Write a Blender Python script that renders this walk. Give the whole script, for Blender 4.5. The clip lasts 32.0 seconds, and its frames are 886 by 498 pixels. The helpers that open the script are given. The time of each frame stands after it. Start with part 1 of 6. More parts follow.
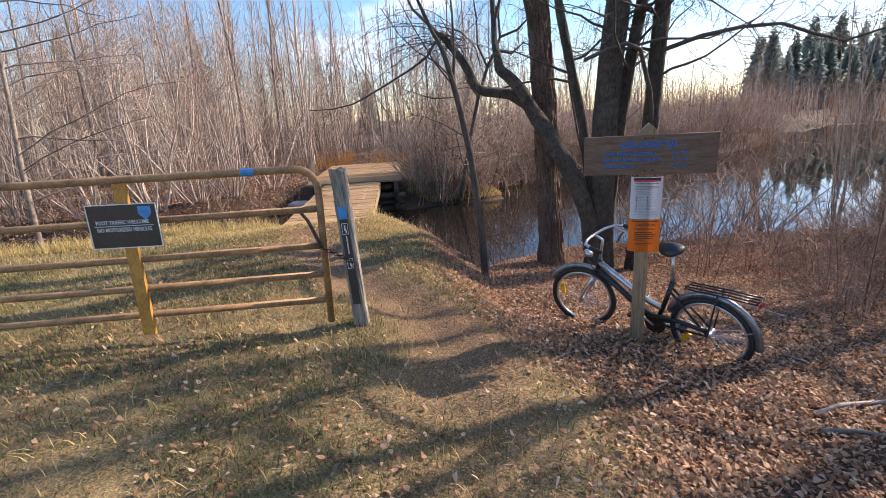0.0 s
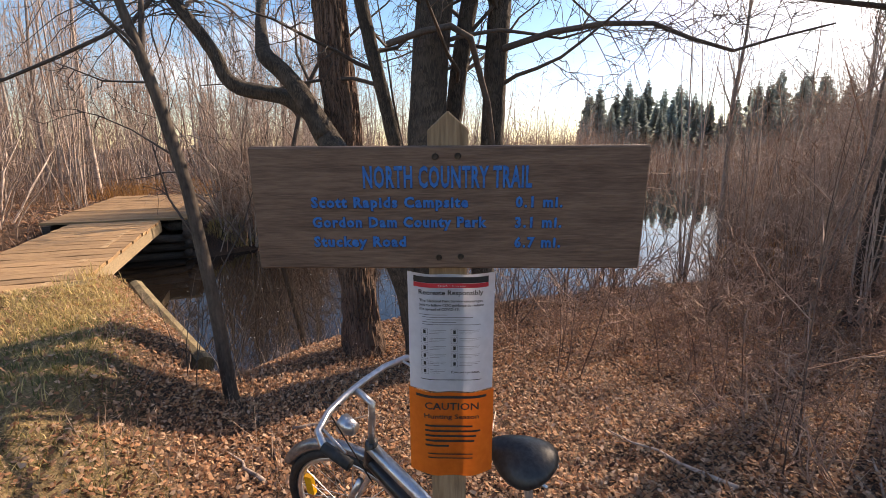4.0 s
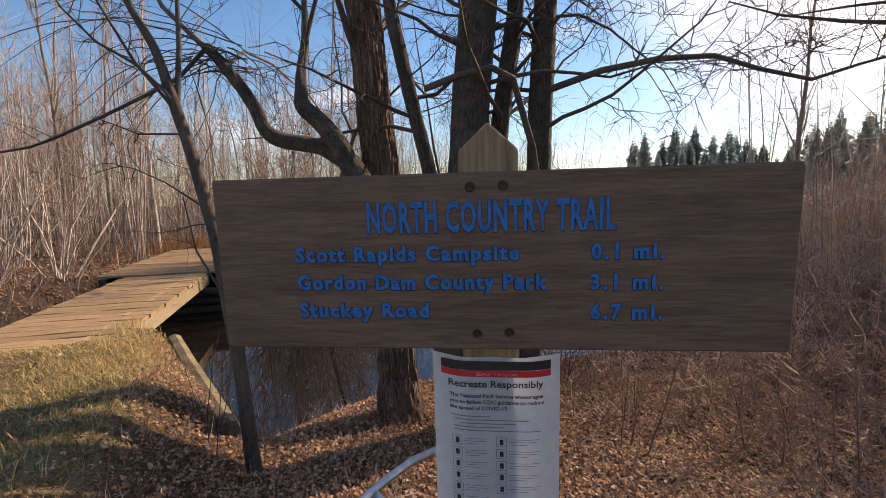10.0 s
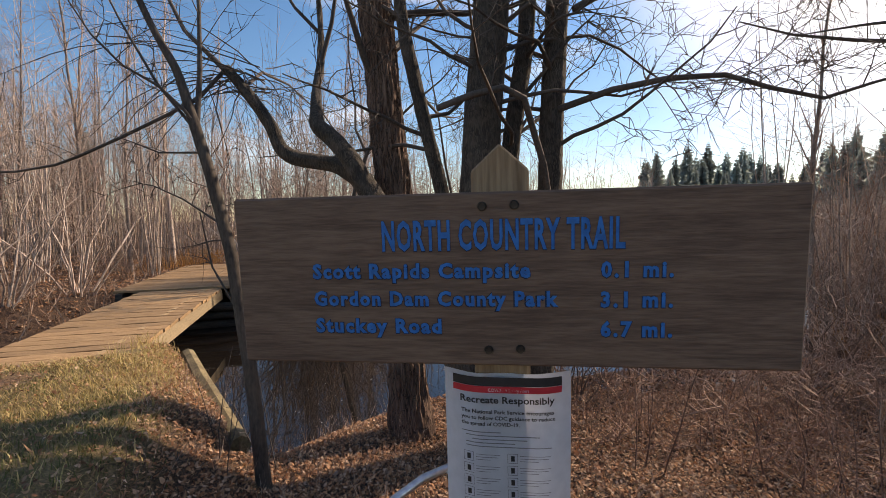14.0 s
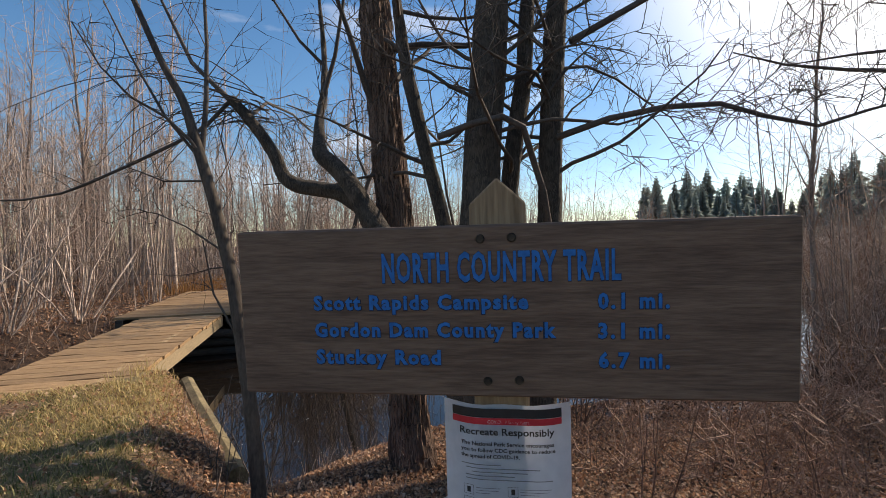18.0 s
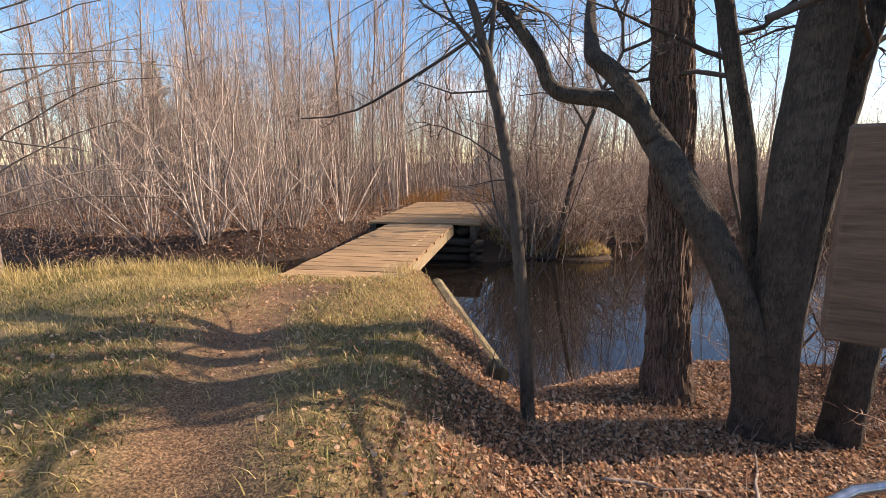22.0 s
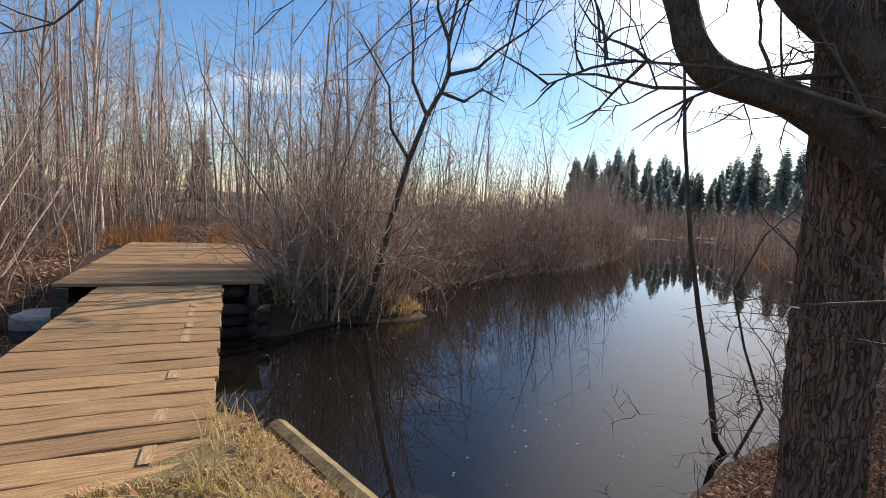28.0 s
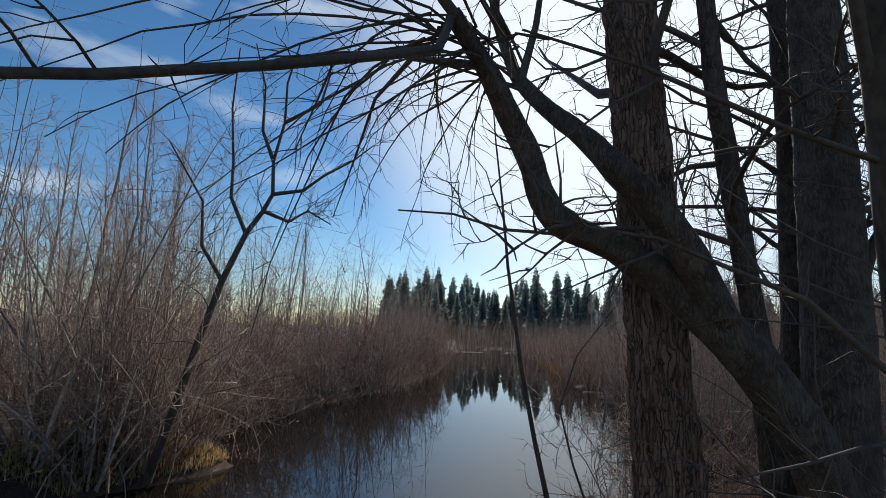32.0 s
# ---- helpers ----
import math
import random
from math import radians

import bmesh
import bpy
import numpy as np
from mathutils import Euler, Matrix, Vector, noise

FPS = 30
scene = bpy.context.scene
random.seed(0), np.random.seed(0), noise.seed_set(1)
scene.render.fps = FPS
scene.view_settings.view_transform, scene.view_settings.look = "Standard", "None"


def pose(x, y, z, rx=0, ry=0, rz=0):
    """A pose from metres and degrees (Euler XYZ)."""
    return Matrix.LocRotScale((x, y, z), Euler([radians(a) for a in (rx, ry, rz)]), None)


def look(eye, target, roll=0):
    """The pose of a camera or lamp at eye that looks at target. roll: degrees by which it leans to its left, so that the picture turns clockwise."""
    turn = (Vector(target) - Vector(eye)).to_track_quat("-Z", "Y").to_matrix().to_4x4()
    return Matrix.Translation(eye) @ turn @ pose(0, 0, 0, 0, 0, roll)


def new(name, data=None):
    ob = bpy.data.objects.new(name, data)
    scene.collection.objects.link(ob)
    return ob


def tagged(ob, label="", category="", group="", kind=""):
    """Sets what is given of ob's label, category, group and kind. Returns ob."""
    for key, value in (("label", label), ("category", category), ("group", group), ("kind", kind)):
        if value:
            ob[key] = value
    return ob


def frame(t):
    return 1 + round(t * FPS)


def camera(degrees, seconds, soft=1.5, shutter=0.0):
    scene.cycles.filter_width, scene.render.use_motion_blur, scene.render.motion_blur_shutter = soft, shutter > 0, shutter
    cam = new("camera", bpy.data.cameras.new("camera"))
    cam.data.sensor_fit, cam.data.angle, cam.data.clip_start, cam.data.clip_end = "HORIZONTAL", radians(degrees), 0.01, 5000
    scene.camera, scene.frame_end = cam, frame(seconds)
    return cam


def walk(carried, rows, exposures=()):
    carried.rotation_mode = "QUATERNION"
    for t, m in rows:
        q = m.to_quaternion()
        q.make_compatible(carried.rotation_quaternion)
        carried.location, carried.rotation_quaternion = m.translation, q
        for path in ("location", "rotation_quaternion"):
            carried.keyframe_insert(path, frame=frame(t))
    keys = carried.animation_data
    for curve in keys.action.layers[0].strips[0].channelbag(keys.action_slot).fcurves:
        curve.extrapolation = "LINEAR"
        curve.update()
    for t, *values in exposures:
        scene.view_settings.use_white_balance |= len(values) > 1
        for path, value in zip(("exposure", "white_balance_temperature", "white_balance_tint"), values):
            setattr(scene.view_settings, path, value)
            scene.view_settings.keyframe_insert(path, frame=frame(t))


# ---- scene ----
cam = camera(87.0, 32.0, soft=0.7)
PATH = [
    (0, (0.193, -0.486, 1.78), (-0.014, 1.426, 1.233), -3.1),
    (0.5, (0.306, -0.203, 1.781), (0.254, 1.727, 1.26), -2.3),
    (1, (0.502, 0.148, 1.779), (0.638, 2.078, 1.273), -1.4),
    (1.5, (0.581, 0.479, 1.761), (0.818, 2.41, 1.296), -0.9),
    (2, (0.711, 0.788, 1.723), (0.975, 2.72, 1.28), -0.6),
    (2.5, (0.839, 1.165, 1.687), (1.135, 3.095, 1.253), -0.4),
    (3, (0.908, 1.469, 1.685), (1.215, 3.397, 1.255), -0.2),
    (3.5, (1.011, 1.691, 1.632), (1.348, 3.616, 1.207), 0.2),
    (5.5, (1.128, 2.19, 1.542), (1.516, 4.115, 1.163), 0.0),
    (6, (1.137, 2.197, 1.55), (1.487, 4.135, 1.204), -0.0),
    (6.5, (1.134, 2.189, 1.54), (1.439, 4.141, 1.23), -0.2),
    (7, (1.145, 2.179, 1.543), (1.402, 4.144, 1.276), -0.4),
    (7.5, (1.151, 2.161, 1.548), (1.366, 4.137, 1.321), -0.8),
    (8, (1.144, 2.171, 1.548), (1.321, 4.152, 1.34), -0.9),
    (8.5, (1.139, 2.185, 1.545), (1.307, 4.166, 1.328), -0.9),
    (9, (1.142, 2.189, 1.546), (1.317, 4.169, 1.326), -0.8),
    (9.5, (1.142, 2.188, 1.548), (1.32, 4.169, 1.343), -0.8),
    (10, (1.142, 2.189, 1.545), (1.323, 4.17, 1.338), -0.9),
    (10.5, (1.143, 2.188, 1.544), (1.348, 4.167, 1.343), -0.8),
    (11, (1.142, 2.188, 1.544), (1.337, 4.168, 1.341), -0.3),
    (11.5, (1.144, 2.188, 1.543), (1.343, 4.167, 1.342), -0.2),
    (12, (1.137, 2.186, 1.542), (1.318, 4.168, 1.348), 0.1),
    (12.5, (1.138, 2.181, 1.546), (1.301, 4.166, 1.368), -0.1),
    (13, (1.148, 2.178, 1.546), (1.329, 4.163, 1.382), -0.3),
    (13.5, (1.143, 2.175, 1.548), (1.291, 4.164, 1.402), -0.7),
    (15.5, (1.134, 2.16, 1.547), (1.259, 4.153, 1.435), -0.8),
    (16, (1.139, 2.16, 1.549), (1.268, 4.153, 1.456), -1.2),
    (16.5, (1.138, 2.16, 1.55), (1.275, 4.154, 1.469), -1.6),
    (17, (1.138, 2.158, 1.553), (1.272, 4.152, 1.495), -1.3),
    (17.5, (1.142, 2.161, 1.554), (1.276, 4.155, 1.506), -1.2),
    (18, (1.141, 2.158, 1.559), (1.272, 4.154, 1.531), -0.9),
    (18.5, (1.133, 2.159, 1.562), (1.234, 4.156, 1.545), -0.5),
    (19, (1.132, 2.156, 1.565), (1.236, 4.153, 1.568), -0.3),
    (19.5, (1.139, 2.157, 1.568), (1.26, 4.153, 1.58), -0.9),
    (20, (1.126, 2.167, 1.568), (1.162, 4.167, 1.537), -0.7),
    (20.5, (1.004, 2.175, 1.567), (0.856, 4.165, 1.444), -0.3),
    (21, (0.806, 2.191, 1.564), (0.464, 4.149, 1.346), 0.1),
    (21.5, (0.672, 2.177, 1.565), (0.138, 4.08, 1.261), -0.1),
    (22, (0.606, 2.256, 1.54), (-0.08, 4.098, 1.171), -0.2),
    (22.5, (0.511, 2.407, 1.54), (-0.232, 4.213, 1.112), -0.3),
    (23, (0.253, 2.528, 1.532), (-0.508, 4.321, 1.078), -0.5),
    (23.5, (0.034, 2.688, 1.546), (-0.732, 4.478, 1.09), -0.6),
    (24, (-0.191, 3.021, 1.528), (-0.952, 4.815, 1.075), -0.3),
    (24.5, (-0.416, 3.303, 1.549), (-1.179, 5.096, 1.097), -0.3),
    (26.5, (-1.022, 4.315, 1.634), (-1.152, 6.263, 1.203), 0.8),
    (27, (-1.077, 4.484, 1.574), (-0.975, 6.45, 1.221), 2.8),
    (27.5, (-1.231, 4.66, 1.565), (-0.9, 6.612, 1.284), 2.9),
    (28, (-1.321, 4.783, 1.513), (-0.842, 6.715, 1.319), 3.5),
    (28.5, (-1.369, 4.93, 1.53), (-0.782, 6.837, 1.395), 3.6),
    (29, (-1.453, 5.001, 1.552), (-0.727, 6.864, 1.51), 3.0),
    (29.5, (-1.501, 5.053, 1.566), (-0.627, 6.851, 1.636), 2.3),
    (30, (-1.486, 5.049, 1.59), (-0.478, 6.766, 1.781), 1.3),
    (30.5, (-1.466, 5.049, 1.598), (-0.373, 6.702, 1.87), 0.9),
    (31, (-1.453, 5.052, 1.601), (-0.324, 6.673, 1.909), 0.7),
    (31.5, (-1.444, 5.06, 1.604), (-0.305, 6.673, 1.924), 1.6),
    (32, (-1.44, 5.062, 1.61), (-0.293, 6.666, 1.948), 2.1),
]
EXPOSURE = [(0, 0.8, 6900, 18), (1, 0.95, 7500, 20), (2, 0.95, 8000, 21), (3.5, 0.72, 8000, 21), (6, 0.5, 7900, 20), (9, 0.32, 7700, 19), (12, 0.27, 7900, 19), (19, 0.05, 7100, 12), (20.5, 0.1, 7300, 16), (22, 0.65, 7500, 19), (24.5, 0.92, 7800, 20),
            (26.5, 0.5, 7600, 18), (28, 0.2, 6900, 15), (29, -0.1, 6500, 10), (30, -0.35, 6300, 6), (32, -0.48, 6300, 5)]
walk(cam, [(t, look(eye, target, roll)) for t, eye, target, roll in PATH], EXPOSURE)

# ---- light ----
SUN_AZ, SUN_EL = 60.0, 31.0  # azimuth from +y towards +x
world = bpy.data.worlds.new("sky")
scene.world = world
world.use_nodes = True
wn, wl = world.node_tree.nodes, world.node_tree.links
wn.clear()
w_out, w_bg, w_sky = wn.new("ShaderNodeOutputWorld"), wn.new("ShaderNodeBackground"), wn.new("ShaderNodeTexSky")
w_sky.sky_type, w_sky.sun_disc = "NISHITA", False
w_sky.sun_elevation, w_sky.sun_rotation = radians(SUN_EL), radians(SUN_AZ)
w_sky.air_density, w_sky.dust_density, w_sky.ozone_density = 1.0, 0.3, 3.0
w_bg.inputs["Strength"].default_value = 0.15
w_co, w_map, w_noise, w_ramp, w_mix = (wn.new("ShaderNodeTexCoord"), wn.new("ShaderNodeMapping"), wn.new("ShaderNodeTexNoise"),
                                       wn.new("ShaderNodeValToRGB"), wn.new("ShaderNodeMixRGB"))
w_map.inputs["Scale"].default_value = (1.0, 1.0, 3.2)
w_noise.inputs["Scale"].default_value, w_noise.inputs["Detail"].default_value = 2.1, 7
w_ramp.color_ramp.elements[0].position, w_ramp.color_ramp.elements[1].position = 0.56, 0.82
w_mix.inputs["Color2"].default_value = (9.5, 9.7, 10.0, 1)
wl.new(w_co.outputs["Generated"], w_map.inputs["Vector"])
wl.new(w_map.outputs["Vector"], w_noise.inputs["Vector"])
wl.new(w_noise.outputs["Fac"], w_ramp.inputs["Fac"])
w_dot, w_veil, w_max = wn.new("ShaderNodeVectorMath"), wn.new("ShaderNodeMapRange"), wn.new("ShaderNodeMath")
w_dot.operation, w_max.operation, w_veil.interpolation_type = "DOT_PRODUCT", "MAXIMUM", "SMOOTHSTEP"
w_dot.inputs[1].default_value = (math.sin(radians(SUN_AZ)) * math.cos(radians(SUN_EL)), math.cos(radians(SUN_AZ)) * math.cos(radians(SUN_EL)), math.sin(radians(SUN_EL)))
w_veil.inputs["From Min"].default_value, w_veil.inputs["From Max"].default_value, w_veil.inputs["To Max"].default_value = 0.8, 0.985, 0.9
wl.new(w_co.outputs["Generated"], w_dot.inputs[0])
wl.new(w_dot.outputs["Value"], w_veil.inputs["Value"])
wl.new(w_veil.outputs["Result"], w_max.inputs[0])
wl.new(w_ramp.outputs["Color"], w_max.inputs[1])
wl.new(w_max.outputs[0], w_mix.inputs["Fac"])
w_hsv = wn.new("ShaderNodeHueSaturation")
w_hsv.inputs["Saturation"].default_value = 1.22
wl.new(w_sky.outputs["Color"], w_hsv.inputs["Color"])
wl.new(w_hsv.outputs["Color"], w_mix.inputs["Color1"])
wl.new(w_mix.outputs["Color"], w_bg.inputs["Color"])
wl.new(w_bg.outputs["Background"], w_out.inputs["Surface"])
sun = new("sun", bpy.data.lights.new("sun", "SUN"))
sun.data.energy, sun.data.angle, sun.data.color = 5.0, radians(0.53), (1.0, 0.89, 0.74)
sun.matrix_world = look((0, 0, 0), (-math.sin(radians(SUN_AZ)) * math.cos(radians(SUN_EL)), -math.cos(radians(SUN_AZ)) * math.cos(radians(SUN_EL)),
                                    -math.sin(radians(SUN_EL))))

# ---- materials ----


def mat(name, a, b, scale=8.0, rough=0.8, metal=0.0, bump=0.2, stretch=(1, 1, 1), fine=60.0, random_by="", spread=0.25, translucent=0.0):
    """Two-scale procedural surface between colours a and b; random_by 'object' or 'island' varies the tone piece by piece."""
    m = bpy.data.materials.new(name)
    m.use_nodes = True
    nt = m.node_tree
    n, l = nt.nodes, nt.links
    p, out = n["Principled BSDF"], n["Material Output"]
    co, mp = n.new("ShaderNodeTexCoord"), n.new("ShaderNodeMapping")
    mp.inputs["Scale"].default_value = stretch
    l.new(co.outputs["Object"], mp.inputs["Vector"])
    n1, n2 = n.new("ShaderNodeTexNoise"), n.new("ShaderNodeTexNoise")
    n1.inputs["Scale"].default_value, n1.inputs["Detail"].default_value = scale, 5
    n2.inputs["Scale"].default_value, n2.inputs["Detail"].default_value = fine, 4
    l.new(mp.outputs["Vector"], n1.inputs["Vector"])
    l.new(mp.outputs["Vector"], n2.inputs["Vector"])
    add = n.new("ShaderNodeMath")
    add.operation = "MULTIPLY_ADD"
    add.inputs[1].default_value = 0.5
    half = n.new("ShaderNodeMath")
    half.operation = "MULTIPLY"
    half.inputs[1].default_value = 0.5
    l.new(n1.outputs["Fac"], half.inputs[0])
    l.new(n2.outputs["Fac"], add.inputs[0])
    l.new(half.outputs[0], add.inputs[2])
    ramp = n.new("ShaderNodeValToRGB")
    ramp.color_ramp.elements[0].position, ramp.color_ramp.elements[1].position = 0.36, 0.64
    ramp.color_ramp.elements[0].color, ramp.color_ramp.elements[1].color = (*a, 1), (*b, 1)
    l.new(add.outputs[0], ramp.inputs["Fac"])
    colour = ramp.outputs["Color"]
    if random_by:
        src = n.new("ShaderNodeObjectInfo") if random_by == "object" else n.new("ShaderNodeNewGeometry")
        rnd = src.outputs["Random"] if random_by == "object" else src.outputs["Random Per Island"]
        mr = n.new("ShaderNodeMapRange")
        mr.inputs["To Min"].default_value, mr.inputs["To Max"].default_value = 1 - spread, 1 + spread
        l.new(rnd, mr.inputs["Value"])
        hsv = n.new("ShaderNodeHueSaturation")
        l.new(mr.outputs["Result"], hsv.inputs["Value"])
        l.new(colour, hsv.inputs["Color"])
        colour = hsv.outputs["Color"]
    l.new(colour, p.inputs["Base Color"])
    p.inputs["Roughness"].default_value, p.inputs["Metallic"].default_value = rough, metal
    if bump:
        bp = n.new("ShaderNodeBump")
        bp.inputs["Strength"].default_value, bp.inputs["Distance"].default_value = bump, 0.01
        l.new(add.outputs[0], bp.inputs["Height"])
        l.new(bp.outputs["Normal"], p.inputs["Normal"])
    if translucent:
        tr, mx = n.new("ShaderNodeBsdfTranslucent"), n.new("ShaderNodeMixShader")
        l.new(colour, tr.inputs["Color"])
        mx.inputs["Fac"].default_value = translucent
        l.new(p.outputs["BSDF"], mx.inputs[1])
        l.new(tr.outputs["BSDF"], mx.inputs[2])
        l.new(mx.outputs["Shader"], out.inputs["Surface"])
    return m


def island_mat(name, stops, rough=0.8, translucent=0.3):
    """Each small piece (leaf, blade) takes one of the colours at random."""
    m = bpy.data.materials.new(name)
    m.use_nodes = True
    n, l = m.node_tree.nodes, m.node_tree.links
    p, out = n["Principled BSDF"], n["Material Output"]
    g, r = n.new("ShaderNodeNewGeometry"), n.new("ShaderNodeValToRGB")
    r.color_ramp.interpolation = "LINEAR"
    els = r.color_ramp.elements
    while len(els) < len(stops):
        els.new(0.5)
    for i, c in enumerate(stops):
        els[i].position, els[i].color = i / (len(stops) - 1), (*c, 1)
    l.new(g.outputs["Random Per Island"], r.inputs["Fac"])
    l.new(r.outputs["Color"], p.inputs["Base Color"])
    p.inputs["Roughness"].default_value = rough
    tr, mx = n.new("ShaderNodeBsdfTranslucent"), n.new("ShaderNodeMixShader")
    l.new(r.outputs["Color"], tr.inputs["Color"])
    mx.inputs["Fac"].default_value = translucent
    l.new(p.outputs["BSDF"], mx.inputs[1])
    l.new(tr.outputs["BSDF"], mx.inputs[2])
    l.new(mx.outputs["Shader"], out.inputs["Surface"])
    return m




def bark_mat(name, furrow, low, high, scale, stretch, width=0.3, depth=0.9, fade=0.7):
    """Plated bark: long cracked plates parted by dark furrows."""
    m = mat(name, low, high, 7, 0.95, bump=0, stretch=(1, 1, 0.35), fine=60)
    n, l = m.node_tree.nodes, m.node_tree.links
    p = n["Principled BSDF"]
    old = p.inputs["Base Color"].links[0].from_socket
    co, mp, wob, vo, rp, mx, bp = (n.new("ShaderNodeTexCoord"), n.new("ShaderNodeMapping"), n.new("ShaderNodeTexNoise"), n.new("ShaderNodeTexVoronoi"),
                                   n.new("ShaderNodeMapRange"), n.new("ShaderNodeMixRGB"), n.new("ShaderNodeBump"))
    mp.inputs["Scale"].default_value = (1, 1, stretch)
    wob.inputs["Scale"].default_value, wob.inputs["Detail"].default_value = 9, 3
    add = n.new("ShaderNodeMixRGB")
    add.blend_type, add.inputs["Fac"].default_value = "LINEAR_LIGHT", 0.035
    l.new(co.outputs["Object"], wob.inputs["Vector"])
    l.new(co.outputs["Object"], add.inputs["Color1"])
    l.new(wob.outputs["Color"], add.inputs["Color2"])
    l.new(add.outputs["Color"], mp.inputs["Vector"])
    vo.feature = "DISTANCE_TO_EDGE"
    vo.inputs["Scale"].default_value = scale
    l.new(mp.outputs["Vector"], vo.inputs["Vector"])
    rp.inputs["From Max"].default_value = width
    rp.interpolation_type = "SMOOTHSTEP"
    l.new(vo.outputs["Distance"], rp.inputs["Value"])
    patchy, soft = n.new("ShaderNodeTexNoise"), n.new("ShaderNodeMath")
    patchy.inputs["Scale"].default_value, patchy.inputs["Detail"].default_value = 13, 4
    l.new(co.outputs["Object"], patchy.inputs["Vector"])
    soft.operation, soft.use_clamp = "ADD", True
    shift = n.new("ShaderNodeMapRange")
    shift.inputs["From Min"].default_value, shift.inputs["From Max"].default_value = 0.4, 0.65
    shift.inputs["To Max"].default_value = fade
    l.new(patchy.outputs["Fac"], shift.inputs["Value"])
    l.new(rp.outputs["Result"], soft.inputs[0])
    l.new(shift.outputs["Result"], soft.inputs[1])
    mx.inputs["Color1"].default_value = (*furrow, 1)
    l.new(soft.outputs[0], mx.inputs["Fac"])
    l.new(old, mx.inputs["Color2"])
    l.new(mx.outputs["Color"], p.inputs["Base Color"])
    bp.inputs["Strength"].default_value, bp.inputs["Distance"].default_value = depth, 0.02
    l.new(rp.outputs["Result"], bp.inputs["Height"])
    l.new(bp.outputs["Normal"], p.inputs["Normal"])
    return m


BARK_DARK = bark_mat("bark_dark", (0.034, 0.027, 0.021), (0.05, 0.04, 0.032), (0.135, 0.108, 0.085), 75, 0.07, 0.3, 0.45, 0.75)
BARK_SMOOTH = mat("bark_young", (0.04, 0.03, 0.024), (0.12, 0.092, 0.072), 16, 0.85, bump=0.35, stretch=(1, 1, 0.3), fine=75)
BARK_ROUGH = bark_mat("bark_rough", (0.045, 0.031, 0.024), (0.115, 0.07, 0.05), (0.25, 0.16, 0.118), 46, 0.06, 0.11, 0.9, 0.45)
BARK_GREY = mat("bark_grey", (0.172, 0.132, 0.109), (0.575, 0.471, 0.397), 3, 0.9, bump=0.3, fine=25, random_by="object", spread=0.45)
BARK_BROWN = mat("bark_brown", (0.13, 0.08, 0.058), (0.34, 0.23, 0.17), 3, 0.9, bump=0.3, fine=25, random_by="object", spread=0.3)
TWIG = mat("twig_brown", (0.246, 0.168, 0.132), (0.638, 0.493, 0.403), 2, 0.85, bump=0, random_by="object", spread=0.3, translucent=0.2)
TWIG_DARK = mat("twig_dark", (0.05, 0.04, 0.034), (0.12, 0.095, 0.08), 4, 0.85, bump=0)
BARK_RED = mat("bark_red", (0.07, 0.04, 0.03), (0.26, 0.16, 0.115), 5, 0.8, bump=0.1, random_by="object", spread=0.3)
TWIG_RED = mat("twig_red", (0.2, 0.11, 0.075), (0.48, 0.31, 0.22), 3, 0.8, bump=0, random_by="object", spread=0.3)
# needle green lightened so that distance haze sits in the colour
NEEDLE_HAZED = mat("hazed_spruce_needles", (0.22, 0.26, 0.24), (0.42, 0.47, 0.43), 2, 0.8, bump=0.3, fine=9, random_by="object", spread=0.3, translucent=0.6)
LEAF = island_mat("fallen_leaf", [(0.0875, 0.0375, 0.0225), (0.425, 0.2, 0.1), (0.65, 0.388, 0.219), (0.2, 0.0875, 0.045), (0.562, 0.312, 0.169), (0.825, 0.6, 0.425), (0.112, 0.05, 0.0275), (0.7, 0.463, 0.288), (0.225, 0.1, 0.0525), (0.55, 0.275, 0.138)])
GRASS_DRY = island_mat("dry_grass", [(0.46, 0.34, 0.13), (0.74, 0.58, 0.27), (0.34, 0.23, 0.1), (0.64, 0.52, 0.2)], 0.7, 0.35)
GRASS_GREEN = island_mat("green_grass", [(0.08, 0.10, 0.025), (0.16, 0.17, 0.05), (0.27, 0.23, 0.1), (0.11, 0.125, 0.035), (0.2, 0.14, 0.07)], 0.7, 0.35)
GRASS_RUST = island_mat("rust_grass", [(0.40, 0.19, 0.06), (0.5, 0.27, 0.1), (0.3, 0.14, 0.05)], 0.8, 0.35)
CHAFF = island_mat("needle_chaff", [(0.09, 0.045, 0.025), (0.42, 0.27, 0.13), (0.2, 0.1, 0.05), (0.55, 0.4, 0.22), (0.3, 0.17, 0.08)], 0.8, 0.1)
PLANK = mat("weathered_plank", (0.21, 0.115, 0.052), (0.5, 0.325, 0.165), 3, 0.85, bump=0.5, stretch=(1.5, 22, 22), fine=9, random_by="object", spread=0.22)
WORN = mat("worn_pale_plank", (0.27, 0.17, 0.085), (0.55, 0.385, 0.215), 6, 0.85, bump=0.3, stretch=(14, 2, 14), fine=14)
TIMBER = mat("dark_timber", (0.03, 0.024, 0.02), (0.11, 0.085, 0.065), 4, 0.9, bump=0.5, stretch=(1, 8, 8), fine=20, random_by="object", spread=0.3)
TIMBER_MOSS = mat("mossy_timber", (0.1, 0.075, 0.04), (0.3, 0.235, 0.125), 6, 0.95, bump=0.5, fine=40)
# paler timber for the edge beam, with its sunlight put into the colour
TIMBER_SUNLIT = mat("sunlit_timber", (0.19, 0.135, 0.08), (0.4, 0.31, 0.19), 4, 0.9, bump=0.4, stretch=(1, 8, 8), fine=20)
